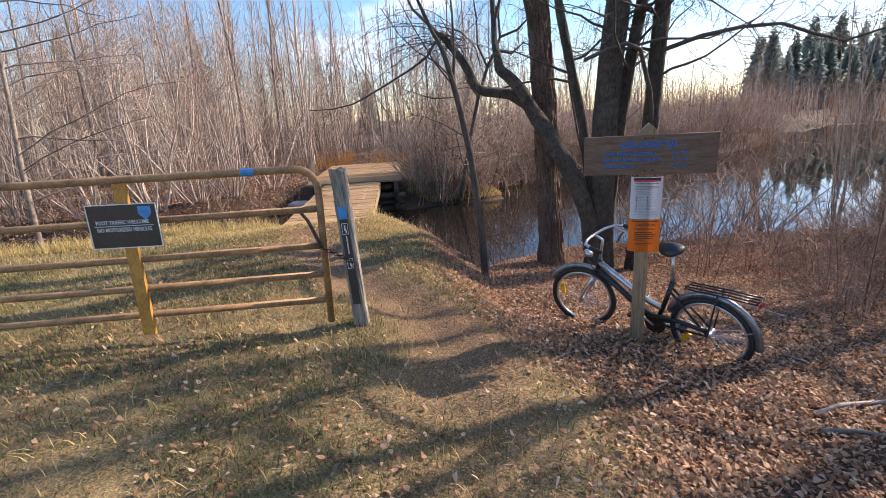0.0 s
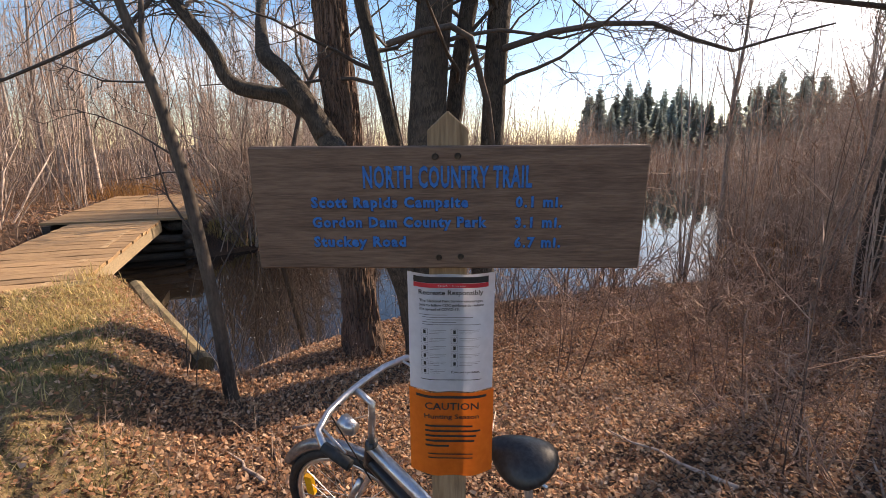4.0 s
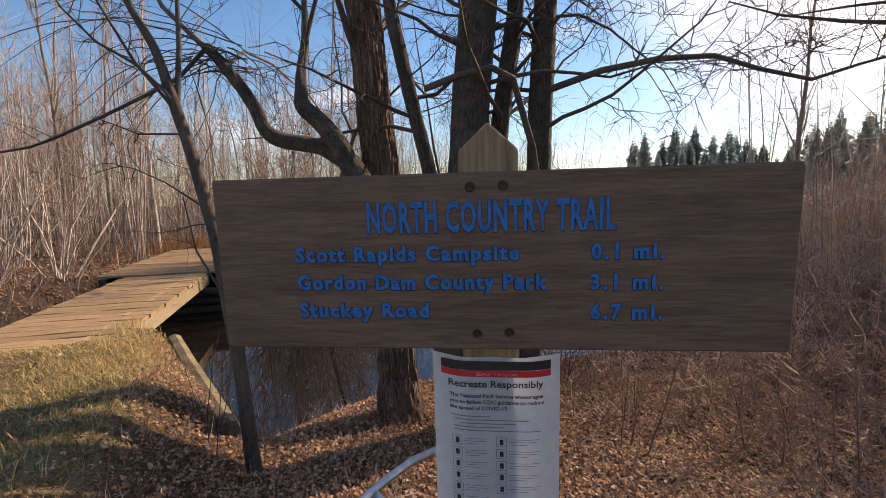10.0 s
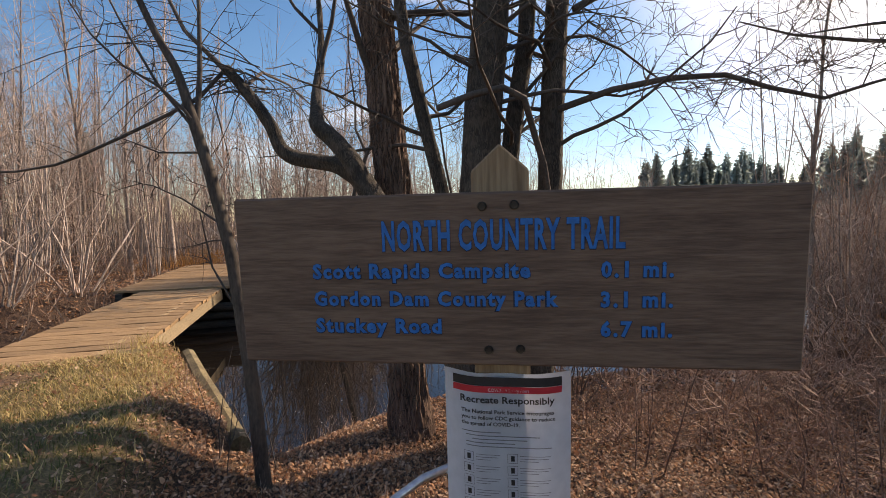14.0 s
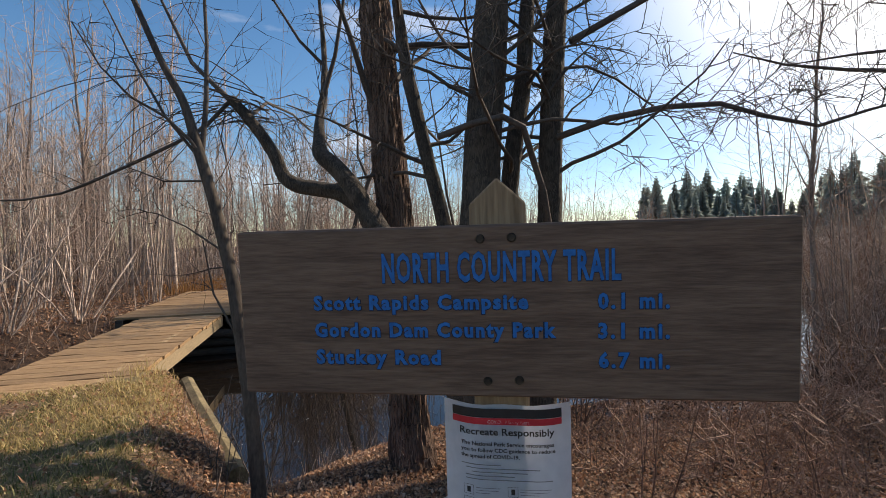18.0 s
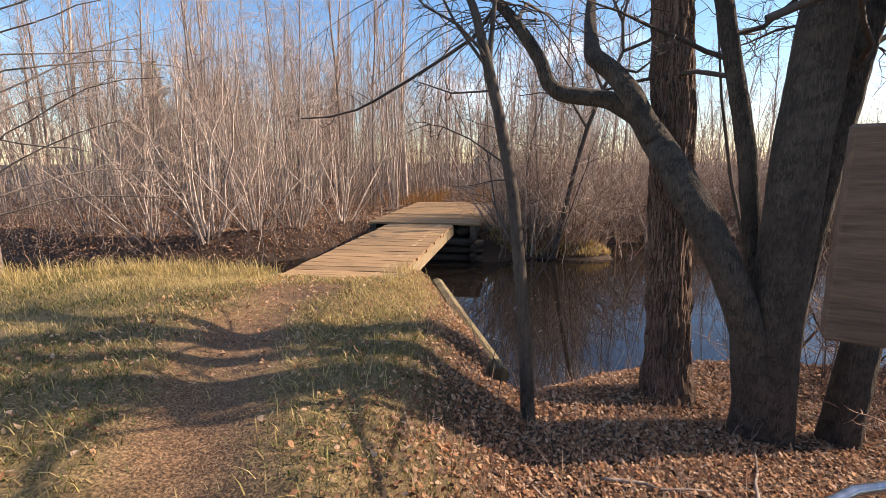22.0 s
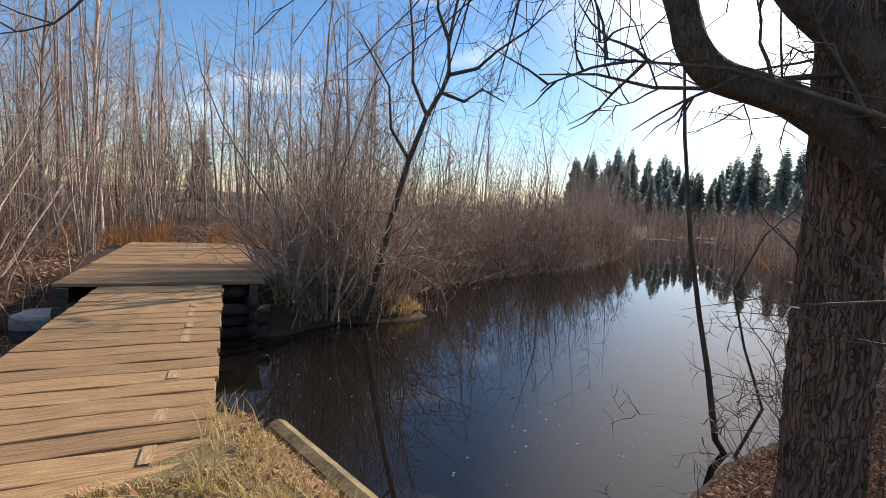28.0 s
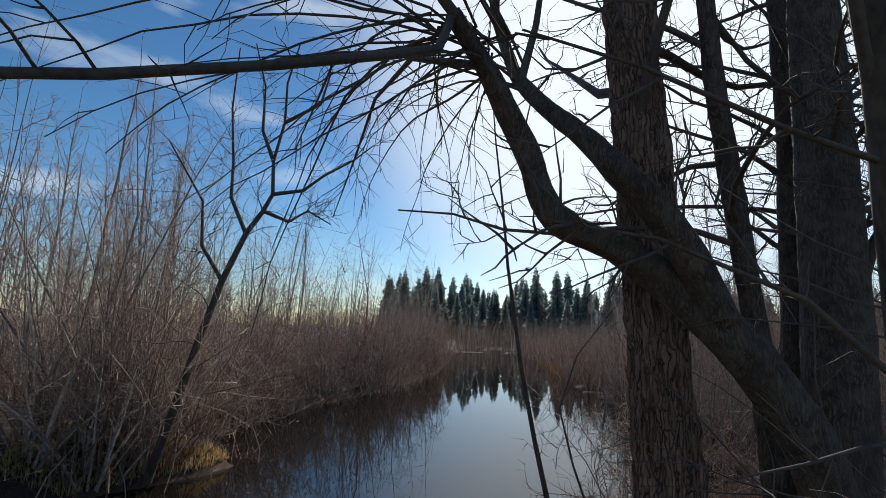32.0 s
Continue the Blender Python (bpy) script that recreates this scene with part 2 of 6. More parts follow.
POST_WOOD = mat("grey_post_wood", (0.1, 0.088, 0.075), (0.36, 0.31, 0.265), 7, 0.9, bump=0.7, stretch=(6, 6, 0.6), fine=18)
SIGN_POST_WOOD = mat("sign_post_wood", (0.19, 0.115, 0.062), (0.4, 0.265, 0.155), 7, 0.8, bump=0.4, stretch=(9, 9, 0.7), fine=18)
BOARD = mat("sign_board_wood", (0.098, 0.055, 0.037), (0.205, 0.126, 0.085), 5, 0.75, bump=0.3, stretch=(1.0, 8, 11), fine=26)
BLUE = mat("routed_blue_paint", (0.0, 0.11, 0.36), (0.005, 0.17, 0.52), 60, 0.6, bump=0)
# dark navy standing in for the shadow inside the routed letters
GROOVE_SHADE = mat("painted_groove_shade", (0.006, 0.012, 0.03), (0.015, 0.025, 0.06), 40, 0.7, bump=0)
GATE = mat("rusty_orange_gate_steel", (0.2, 0.1, 0.045), (0.42, 0.25, 0.12), 9, 0.6, 0.15, bump=0.2, fine=70)
GATE_ORANGE = mat("orange_gate_brace", (0.36, 0.16, 0.03), (0.6, 0.30, 0.06), 9, 0.6, 0.1, bump=0.2)
BROWN_PLATE = mat("brown_sign_plate", (0.035, 0.024, 0.02), (0.06, 0.042, 0.034), 9, 0.5, bump=0.05)
WHITE = mat("white_print", (0.6, 0.6, 0.6), (0.8, 0.8, 0.8), 20, 0.6, bump=0)
PALE_BLUE = mat("blue_trail_marker", (0.03, 0.2, 0.5), (0.06, 0.3, 0.65), 20, 0.5, bump=0)
STEEL = mat("steel", (0.35, 0.35, 0.36), (0.6, 0.6, 0.62), 30, 0.3, 0.9, bump=0.05)
RUSTY = mat("dark_chain_steel", (0.03, 0.025, 0.02), (0.1, 0.07, 0.05), 50, 0.6, 0.6, bump=0.1)
PAPER = mat("white_laminated_paper", (0.62, 0.64, 0.7), (0.72, 0.74, 0.8), 3, 0.35, bump=0.05, translucent=0.42)
ORANGE = mat("orange_laminated_paper", (0.85, 0.17, 0.02), (0.95, 0.22, 0.03), 3, 0.35, bump=0.05, translucent=0.42)
INK = mat("black_ink", (0.015, 0.015, 0.018), (0.03, 0.03, 0.035), 20, 0.5, bump=0)
GREY_INK = mat("grey_ink", (0.16, 0.16, 0.18), (0.28, 0.28, 0.3), 20, 0.5, bump=0)
RED = mat("red_ink", (0.5, 0.02, 0.03), (0.6, 0.03, 0.05), 20, 0.5, bump=0)
RUBBER = mat("black_rubber", (0.012, 0.012, 0.012), (0.03, 0.03, 0.03), 30, 0.7, bump=0.1)
BLACK_PAINT = mat("black_bike_paint", (0.012, 0.012, 0.014), (0.03, 0.03, 0.033), 30, 0.3, 0.2, bump=0)
SILVER = mat("silver_bike_metal", (0.5, 0.5, 0.52), (0.68, 0.68, 0.7), 30, 0.28, 0.85, bump=0)
FENDER = mat("grey_mudguard_metal", (0.14, 0.15, 0.17), (0.3, 0.31, 0.34), 14, 0.3, 0.75, bump=0)
AMBER = mat("amber_reflector", (0.8, 0.35, 0.01), (0.95, 0.5, 0.02), 40, 0.25, bump=0)
VINYL = mat("black_vinyl_saddle", (0.012, 0.012, 0.013), (0.03, 0.03, 0.032), 60, 0.42, bump=0.1)
STONE_PALE = mat("pale_stone", (0.3, 0.28, 0.26), (0.62, 0.6, 0.57), 6, 0.8, bump=0.4)
STONE = mat("wet_stone", (0.07, 0.06, 0.05), (0.3, 0.27, 0.23), 7, 0.8, bump=0.5)

# ---- helpers for shapes ----


class Geo:
    def __init__(self):
        self.v, self.f = [], []

    def tube(self, pts, radii, n=5, cap=True):
        pts = [Vector(p) for p in pts]
        base = len(self.v)
        side = None
        for i, p in enumerate(pts):
            d = (pts[min(i + 1, len(pts) - 1)] - pts[max(i - 1, 0)])
            d = d.normalized() if d.length > 1e-9 else Vector((0, 0, 1))
            if side is None:
                side = d.orthogonal().normalized()
            side = (side - d * side.dot(d))
            side = side.normalized() if side.length > 1e-6 else d.orthogonal().normalized()
            up = d.cross(side)
            for k in range(n):
                a = 2 * math.pi * k / n
                self.v.append(p + (side * math.cos(a) + up * math.sin(a)) * radii[i])
        for i in range(len(pts) - 1):
            for k in range(n):
                a, b = base + i * n + k, base + i * n + (k + 1) % n
                self.f.append((a, b, b + n, a + n))
        if cap and n > 3:
            self.f.append(tuple(base + k for k in reversed(range(n))))
            self.f.append(tuple(base + (len(pts) - 1) * n + k for k in range(n)))
        return self

    def box(self, size, m=None, jitter=0.0, rnd=None):
        m = m or Matrix()
        b = len(self.v)
        for z in (-0.5, 0.5):
            for y in (-0.5, 0.5):
                for x in (-0.5, 0.5):
                    j = Vector((0, 0, 0)) if not jitter else Vector((rnd.uniform(-jitter, jitter), rnd.uniform(-jitter, jitter), rnd.uniform(-jitter, jitter)))
                    self.v.append(m @ (Vector((x * size[0], y * size[1], z * size[2])) + j))
        for q in ((0, 2, 3, 1), (4, 5, 7, 6), (0, 1, 5, 4), (2, 6, 7, 3), (0, 4, 6, 2), (1, 3, 7, 5)):
            self.f.append(tuple(b + i for i in q))
        return self

    def mesh(self, name, material, smooth=False):
        me = bpy.data.meshes.new(name)
        me.from_pydata([tuple(v) for v in self.v], [], self.f)
        me.materials.append(material)
        if smooth:
            me.polygons.foreach_set("use_smooth", [True] * len(me.polygons))
        me.update()
        return me


def part(name, geo, material, parent=None, label="", smooth=False):
    ob = new(name, geo.mesh(name, material, smooth))
    if parent:
        ob.parent = parent
    if label:
        ob["label"] = label
    return ob


def thing(name, m, label, category, group="", kind=""):
    ob = new(name)
    ob.matrix_world = m
    return tagged(ob, label, category, group, kind)


def bevel_box(size, w=0.004, seg=1):
    bm = bmesh.new()
    bmesh.ops.create_cube(bm, size=1, matrix=Matrix.Diagonal((*size, 1)))
    bmesh.ops.bevel(bm, geom=bm.edges[:], offset=w, segments=seg, affect="EDGES")
    return bm


def bm_part(name, bm, material, parent=None, label="", m=None, smooth=False):
    me = bpy.data.meshes.new(name)
    if m:
        bm.transform(m)
    bm.to_mesh(me)
    bm.free()
    me.materials.append(material)
    if smooth:
        me.polygons.foreach_set("use_smooth", [True] * len(me.polygons))
    ob = new(name, me)
    if parent:
        ob.parent = parent
    if label:
        ob["label"] = label
    return ob


def text_mesh(body, size, material, parent, m, width=None, bold=0.0, depth=0.001, name="lettering", align="LEFT", gap=1.0):
    """Lettering in the built-in font as a mesh, its lower left corner at m, fitted to a width."""
    cu = bpy.data.curves.new("text", "FONT")
    cu.body, cu.size, cu.extrude, cu.offset, cu.resolution_u = body, size, depth, bold, 2
    cu.space_character = gap
    tmp = bpy.data.objects.new("text", cu)
    scene.collection.objects.link(tmp)
    dg = bpy.context.evaluated_depsgraph_get()
    me = bpy.data.meshes.new_from_object(tmp.evaluated_get(dg))
    bpy.data.objects.remove(tmp)
    bpy.data.curves.remove(cu)
    xs = [v.co.x for v in me.vertices]
    if width and xs:
        k = width / (max(xs) - min(xs))
        for v in me.vertices:
            v.co.x = (v.co.x - min(xs)) * k
    if align == "CENTER":
        w = width or (max(xs) - min(xs))
        for v in me.vertices:
            v.co.x -= w / 2
    me.name = name
    me.materials.clear()
    me.materials.append(material)
    me.transform(m)
    ob = new(name, me)
    ob.parent = parent
    return ob


# ---- ground and water ----
WATER = -0.7
SHORE = [(-40, 0.5), (-22, 2.4), (-12, 3.6), (-8, 4.4), (-6.7, 5.0), (-5.9, 5.6), (-5.45, 6.3), (-4.8, 6.95), (-3.9, 7.2), (-3.1, 7.38), (-1.75, 8.25), (-1.5, 8.0), (-0.55, 6.5), (-0.22, 6.3), (0.4, 6.95), (1.1, 7.5), (2.2, 8.1), (4.2, 8.7),
         (6.2, 9.5), (9.2, 10.9), (12.5, 14.6), (16, 19.4), (21, 24.8), (28, 33), (31, 40), (27, 45), (21, 37), (16.3, 28.6), (10.6, 23.2), (7, 20.4),
         (4.7, 19.0), (2.2, 17.2), (0.9, 15.9), (-0.6, 15.2), (-0.8, 14.6), (0.5, 14.1), (0.7, 13.6), (0.2, 13.2), (-1.2, 12.9), (-2.0, 12.2), (-4.4, 12.2), (-5.8, 13.2), (-6.1, 11.3),
         (-7.2, 10.1), (-8.7, 9.4), (-10.9, 8.8), (-13.2, 8.7), (-22, 8.4), (-40, 6)]
POLY = np.array(SHORE, float)


def shore_distance(x, y):
    """Metres to the water's edge, negative in the water."""
    x, y = np.asarray(x, float), np.asarray(y, float)
    best, inside = np.full(x.shape, 1e9), np.zeros(x.shape, bool)
    for (x0, y0), (x1, y1) in zip(POLY, np.roll(POLY, -1, 0)):
        dx, dy = x1 - x0, y1 - y0
        t = np.clip(((x - x0) * dx + (y - y0) * dy) / (dx * dx + dy * dy), 0, 1)
        best = np.minimum(best, np.hypot(x - x0 - t * dx, y - y0 - t * dy))
        if y1 != y0:
            inside ^= ((y0 > y) != (y1 > y)) & (x < (x1 - x0) * (y - y0) / (y1 - y0) + x0)
    return np.where(inside, -best, best)


def smooth01(v):
    v = np.clip(v, 0, 1)
    return v * v * (3 - 2 * v)


def wavy(x, y, f, seed=0.0):
    return (np.sin(x * f + 1.3 * np.sin(y * f * 0.7 + seed)) + np.sin(y * f * 1.1 + 1.7 * np.sin(x * f * 0.6 + seed * 2.1))) * 0.5


def trail_x(y):
    return np.interp(y, [-8, 0, 2.5, 3.3, 4.4, 5.05, 6.0, 7.1, 12], [0.6, 0.3, -0.1, -0.75, -1.75, -2.12, -2.5, -2.65, -3.5])


def height(x, y):
    x, y = np.asarray(x, float), np.asarray(y, float)
    d = shore_distance(x, y)
    near = smooth01((np.interp(x, [-6, -3.4], [9.0, 11.2]) - y + np.clip(x, 0, 50) * 1.2) / 1.5)
    mound = np.interp(y, [-3, 2.5, 3.8, 5, 6.2, 7.2], [0.42, 0.36, 0.35, 0.31, 0.23, 0.14])
    litter = np.interp(y, [-3, 1, 2.9, 3.8, 5, 6, 8], [0.4, 0.22, 0.0, -0.15, -0.32, -0.44, -0.56]) - 0.05 * np.clip(x - 1, 0, 3)
    edge = np.interp(y, [-3, 0, 2.4, 4, 5.2, 5.8, 6.44, 7.06, 7.95], [1.6, 1.2, 0.5, -0.1, -0.22, -0.3, -0.66, -1.05, -1.58])
    s = smooth01((edge + 0.55 - x) / 1.1)
    ours = litter * (1 - s) + mound * s + 0.03 * wavy(x, y, 2.1) + 0.012 * wavy(x, y, 6.3, 2)
    ours = ours - 0.07 * np.exp(-((x - trail_x(y)) / 0.35) ** 2) * smooth01((6.9 - y) / 0.8)
    far = -0.12 + 0.12 * wavy(x, y, 0.9, 1) + 0.012 * np.clip(d, 0, 40) + 0.04 * np.exp(-((x + 5.0) / 2.5) ** 2) * smooth01((y - 15) / 3)
    h = ours * near + far * (1 - near)
    slope = np.where(near > 0.5, np.where(s > 0.5, 5.0, 0.75), 0.75)
    h = np.minimum(h, WATER - 0.02 + slope * np.maximum(d, 0) + 0.02 * wavy(x, y, 5))
    return np.where(d < 0, WATER - 0.05 + np.maximum(d * 0.7, -0.9), h)


def h_at(x, y):
    return float(height(np.array([x]), np.array([y]))[0])


def spread(stops):
    return np.concatenate([np.arange(a, b, s) for a, b, s in stops] + [[stops[-1][1]]])


def grid_mesh(name, xs, ys, zf, material):
    gx, gy = np.meshgrid(xs, ys)
    gz = zf(gx, gy)
    verts = np.stack([gx.ravel(), gy.ravel(), gz.ravel()], 1)
    nx, ny = len(xs), len(ys)
    i = np.arange((nx - 1) * (ny - 1))
    a = (i // (nx - 1)) * nx + i % (nx - 1)
    faces = np.stack([a, a + 1, a + 1 + nx, a + nx], 1)
    me = bpy.data.meshes.new(name)
    me.from_pydata(verts.tolist(), [], faces.tolist())
    me.polygons.foreach_set("use_smooth", [True] * len(me.polygons))
    me.materials.append(material)
    return me, gx.ravel(), gy.ravel()


def ground_material():
    m = bpy.data.materials.new("forest_ground")
    m.use_nodes = True
    n, l = m.node_tree.nodes, m.node_tree.links
    p = n["Principled BSDF"]
    co = n.new("ShaderNodeTexCoord")

    def tex(scale, detail=6):
        t = n.new("ShaderNodeTexNoise")
        t.inputs["Scale"].default_value, t.inputs["Detail"].default_value = scale, detail
        l.new(co.outputs["Object"], t.inputs["Vector"])
        return t.outputs["Fac"]

    def ramp(fac, *stops):
        r = n.new("ShaderNodeValToRGB")
        while len(r.color_ramp.elements) < len(stops):
            r.color_ramp.elements.new(0.5)
        for e, (pos, c) in zip(r.color_ramp.elements, stops):
            e.position, e.color = pos, (*c, 1)
        l.new(fac, r.inputs["Fac"])
        return r.outputs["Color"]

    def mix(fac, a, b):
        x = n.new("ShaderNodeMixRGB")
        l.new(fac, x.inputs["Fac"])
        l.new(a, x.inputs["Color1"])
        l.new(b, x.inputs["Color2"])
        return x.outputs["Color"]

    def attr(name):
        a = n.new("ShaderNodeAttribute")
        a.attribute_name = name
        return a.outputs["Fac"]

    fine, mid = tex(85, 10), tex(7)
    mixed = n.new("ShaderNodeMath")
    mixed.operation = "MULTIPLY_ADD"
    mixed.inputs[1].default_value = 2.0
    l.new(tex(23, 8), mixed.inputs[0])
    l.new(fine, mixed.inputs[2])
    leaf = ramp(fine, (0.35, (0.012, 0.007, 0.005)), (0.5, (0.05, 0.026, 0.016)), (0.66, (0.17, 0.1, 0.062)))
    grass = ramp(mid, (0.3, (0.07, 0.068, 0.025)), (0.5, (0.17, 0.125, 0.06)), (0.7, (0.29, 0.22, 0.11)))
    grass = mix(fine, grass, ramp(fine, (0.38, (0.07, 0.05, 0.022)), (0.62, (0.40, 0.29, 0.13))))
    dirt = ramp(fine, (0.34, (0.04, 0.018, 0.01)), (0.5, (0.15, 0.076, 0.042)), (0.64, (0.34, 0.2, 0.115)))
    mud = ramp(mid, (0.3, (0.035, 0.022, 0.014)), (0.7, (0.09, 0.055, 0.035)))
    c = mix(attr("grass"), leaf, grass)
    c = mix(attr("trail"), c, dirt)
    c = mix(attr("mud"), c, mud)
    l.new(c, p.inputs["Base Color"])
    p.inputs["Roughness"].default_value = 0.95
    b = n.new("ShaderNodeBump")
    b.inputs["Strength"].default_value, b.inputs["Distance"].default_value = 0.6, 0.012
    l.new(mixed.outputs[0], b.inputs["Height"])
    l.new(b.outputs["Normal"], p.inputs["Normal"])
    return m


def grass_mask(x, y):
    """How grassy the ground is: the mound on both sides of the trail."""
    edge = np.interp(y, [-3, 0, 2.4, 4, 5.3, 6.4, 8.2], [2.2, 1.3, 0.4, -0.2, -0.45, -0.85, -1.9])
    return smooth01((edge + 0.35 + 0.25 * wavy(x, y, 3.1) - x) / 0.8) * (y < 8.2) * smooth01((x + 14) / 3)


def trail_mask(x, y):
    return np.exp(-((x - trail_x(y) + 0.05 * wavy(x, y, 2.5)) / 0.48) ** 4) * smooth01((7.0 - y) / 0.9) * np.interp(y, [0.5, 2.0, 3.4], [0.5, 0.75, 1.0]) * (0.75 + 0.25 * wavy(x, y, 2.7, 3))


xs = spread([(-400, -60, 40), (-60, -16, 2), (-16, -5, 0.3), (-5, 5, 0.085), (5, 16, 0.3), (16, 60, 2), (60, 400, 40)])
ys = spread([(-400, -40, 40), (-40, -4, 2), (-4, -1, 0.25), (-1, 9, 0.085), (9, 32, 0.35), (32, 70, 2), (70, 400, 40)])
me, gx, gy = grid_mesh("ground", xs, ys, height, ground_material())
for key, values in (("grass", grass_mask(gx, gy)), ("trail", np.clip(trail_mask(gx, gy), 0, 1)),
                    ("mud", smooth01((0.25 - shore_distance(gx, gy)) / 0.4))):
    a = me.attributes.new(key, "FLOAT", "POINT")
    a.data.foreach_set("value", np.asarray(values, np.float32))
ground = tagged(new("ground", me), "forest ground with leaf litter, grassy mound and worn dirt trail", "ground", kind="structure")


def water_material():
    m = bpy.data.materials.new("dark_river_water")
    m.use_nodes = True
    n, l = m.node_tree.nodes, m.node_tree.links
    p = n["Principled BSDF"]
    p.inputs["Base Color"].default_value = (0.012, 0.010, 0.009, 1)
    p.inputs["Roughness"].default_value, p.inputs["IOR"].default_value = 0.004, 1.45
    co, t, t2, b = n.new("ShaderNodeTexCoord"), n.new("ShaderNodeTexNoise"), n.new("ShaderNodeTexNoise"), n.new("ShaderNodeBump")
    t.inputs["Scale"].default_value, t.inputs["Detail"].default_value = 2.2, 2
    t2.inputs["Scale"].default_value, t2.inputs["Detail"].default_value = 9.0, 2
    l.new(co.outputs["Object"], t.inputs["Vector"])
    l.new(co.outputs["Object"], t2.inputs["Vector"])
    ad = n.new("ShaderNodeMath")
    ad.operation = "MULTIPLY_ADD"
    ad.inputs[1].default_value = 0.25
    l.new(t2.outputs["Fac"], ad.inputs[0])
    l.new(t.outputs["Fac"], ad.inputs[2])
    b.inputs["Strength"].default_value, b.inputs["Distance"].default_value = 0.035, 0.02
    l.new(ad.outputs[0], b.inputs["Height"])
    l.new(b.outputs["Normal"], p.inputs["Normal"])
    return m


wg = Geo()
wg.v = [Vector(v) for v in ((-60, 2, WATER), (40, 2, WATER), (40, 60, WATER), (-60, 60, WATER))]
wg.f = [(0, 1, 2, 3)]
water = tagged(part("water", wg, water_material()), "dark still river water mirroring sky and bare trees", "water", kind="structure")

# ---- bridge ----
AX = Vector((-0.188, 0.982, 0)).normalized()  # along the bridge
SX = Vector((AX.y, -AX.x, 0))  # to its right
B0 = Vector((-1.85, 7.18, 0.155))  # near right corner of the deck's top


def bridge_pose(along, right, up):
    o = B0 + AX * along + SX * right + Vector((0, 0, up))
    return Matrix.Translation(o) @ Matrix((SX, AX, Vector((0, 0, 1)))).transposed().to_4x4()


rnd = random.Random(5)
bridge = thing("footbridge", bridge_pose(0, -0.75, -0.15), "low weathered plank footbridge over dark river water", "bridge")
bridge_inv = bridge.matrix_world.inverted()


def on_bridge(ob, m):
    ob.parent = bridge
    ob.matrix_local = bridge_inv @ m
    return ob


plank_meshes = []
for k in range(6):
    g = Geo()
    w, t = 0.222 + 0.004 * (k % 3 - 1), 0.045
    for j in range(7):
        x = -0.5 + j / 6
        sag = 0.004 * math.sin(k * 2 + j * 1.7)
        for y, z in ((-w / 2, -t), (-w / 2 + 0.004, -0.004), (-w / 2 + 0.012, 0), (w / 2 - 0.012, 0), (w / 2 - 0.004, -0.004), (w / 2, -t)):
            g.v.append(Vector((x, y + 0.002 * math.sin(j * 2.3 + k), z + sag)))
    for j in range(6):
        for q in range(6):
            a, b = j * 6 + q, j * 6 + (q + 1) % 6
            g.f.append((a, b, b + 6, a + 6))
    g.f += [tuple(range(5, -1, -1)), tuple(range(36, 42))]
    plank_meshes.append(g.mesh("plank", PLANK))


def lay_planks(a0, a1, left, right, up, pitch=0.229):
    n = int((a1 - a0) / pitch)
    for i in range(n):
        ob = new("plank", plank_meshes[rnd.randrange(6)])
        cut = rnd.uniform(-0.02, 0.02)
        m = bridge_pose(a0 + pitch * (i + 0.5), (left + right) / 2 + cut / 2, up + rnd.uniform(-0.004, 0.004))
        on_bridge(ob, m @ pose(0, 0, 0, rnd.uniform(-0.5, 0.5), rnd.uniform(-0.2, 0.2), rnd.uniform(-0.12, 0.12)) @ Matrix.Diagonal((right - left + cut, 1, 1, 1)))


lay_planks(-0.62, 5.05, -1.48, 0.0, 0.0)
lay_planks(5.06, 10.7, -2.02, 0.56, 0.012)


def beam(name, a0, a1, r0, r1, top, bottom, material, label=""):
    g = Geo().box((r1 - r0, a1 - a0, top - bottom), None, 0.006, rnd)
    on_bridge(part(name, g, material, None, label), bridge_pose((a0 + a1) / 2, (r0 + r1) / 2, (top + bottom) / 2))


beam("edge_beam", 0.1, 5.0, -0.055, -0.005, -0.05, -0.24, TIMBER_SUNLIT, "edge beam with sunlight painted into its pale colour")
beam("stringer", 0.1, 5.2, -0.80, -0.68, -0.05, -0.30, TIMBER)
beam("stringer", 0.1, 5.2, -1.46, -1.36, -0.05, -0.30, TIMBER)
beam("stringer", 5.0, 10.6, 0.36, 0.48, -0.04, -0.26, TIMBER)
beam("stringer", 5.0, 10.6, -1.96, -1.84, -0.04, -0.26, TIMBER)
worn_mesh = Geo().box((0.075, 0.2, 0.003)).mesh("worn_patch", WORN)
for i in range(24):  # pale worn band along the deck, plank by plank
    if rnd.random() < 0.8:
        on_bridge(new("worn_patch", worn_mesh), bridge_pose(-0.62 + 0.229 * (i + 0.5), -0.29 + rnd.uniform(-0.015, 0.015), 0.004) @ Matrix.Diagonal((rnd.uniform(0.6, 1.15), rnd.uniform(0.85, 1.0), 1, 1)))
# log crib under the middle of the bridge
crib = thing("log_crib", bridge_pose(5.3, -0.7, 0), "dark stacked log crib standing in the river", "bridge pier")
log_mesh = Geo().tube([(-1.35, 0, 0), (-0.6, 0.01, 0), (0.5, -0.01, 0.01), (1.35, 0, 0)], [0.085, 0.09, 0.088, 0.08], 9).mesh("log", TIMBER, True)
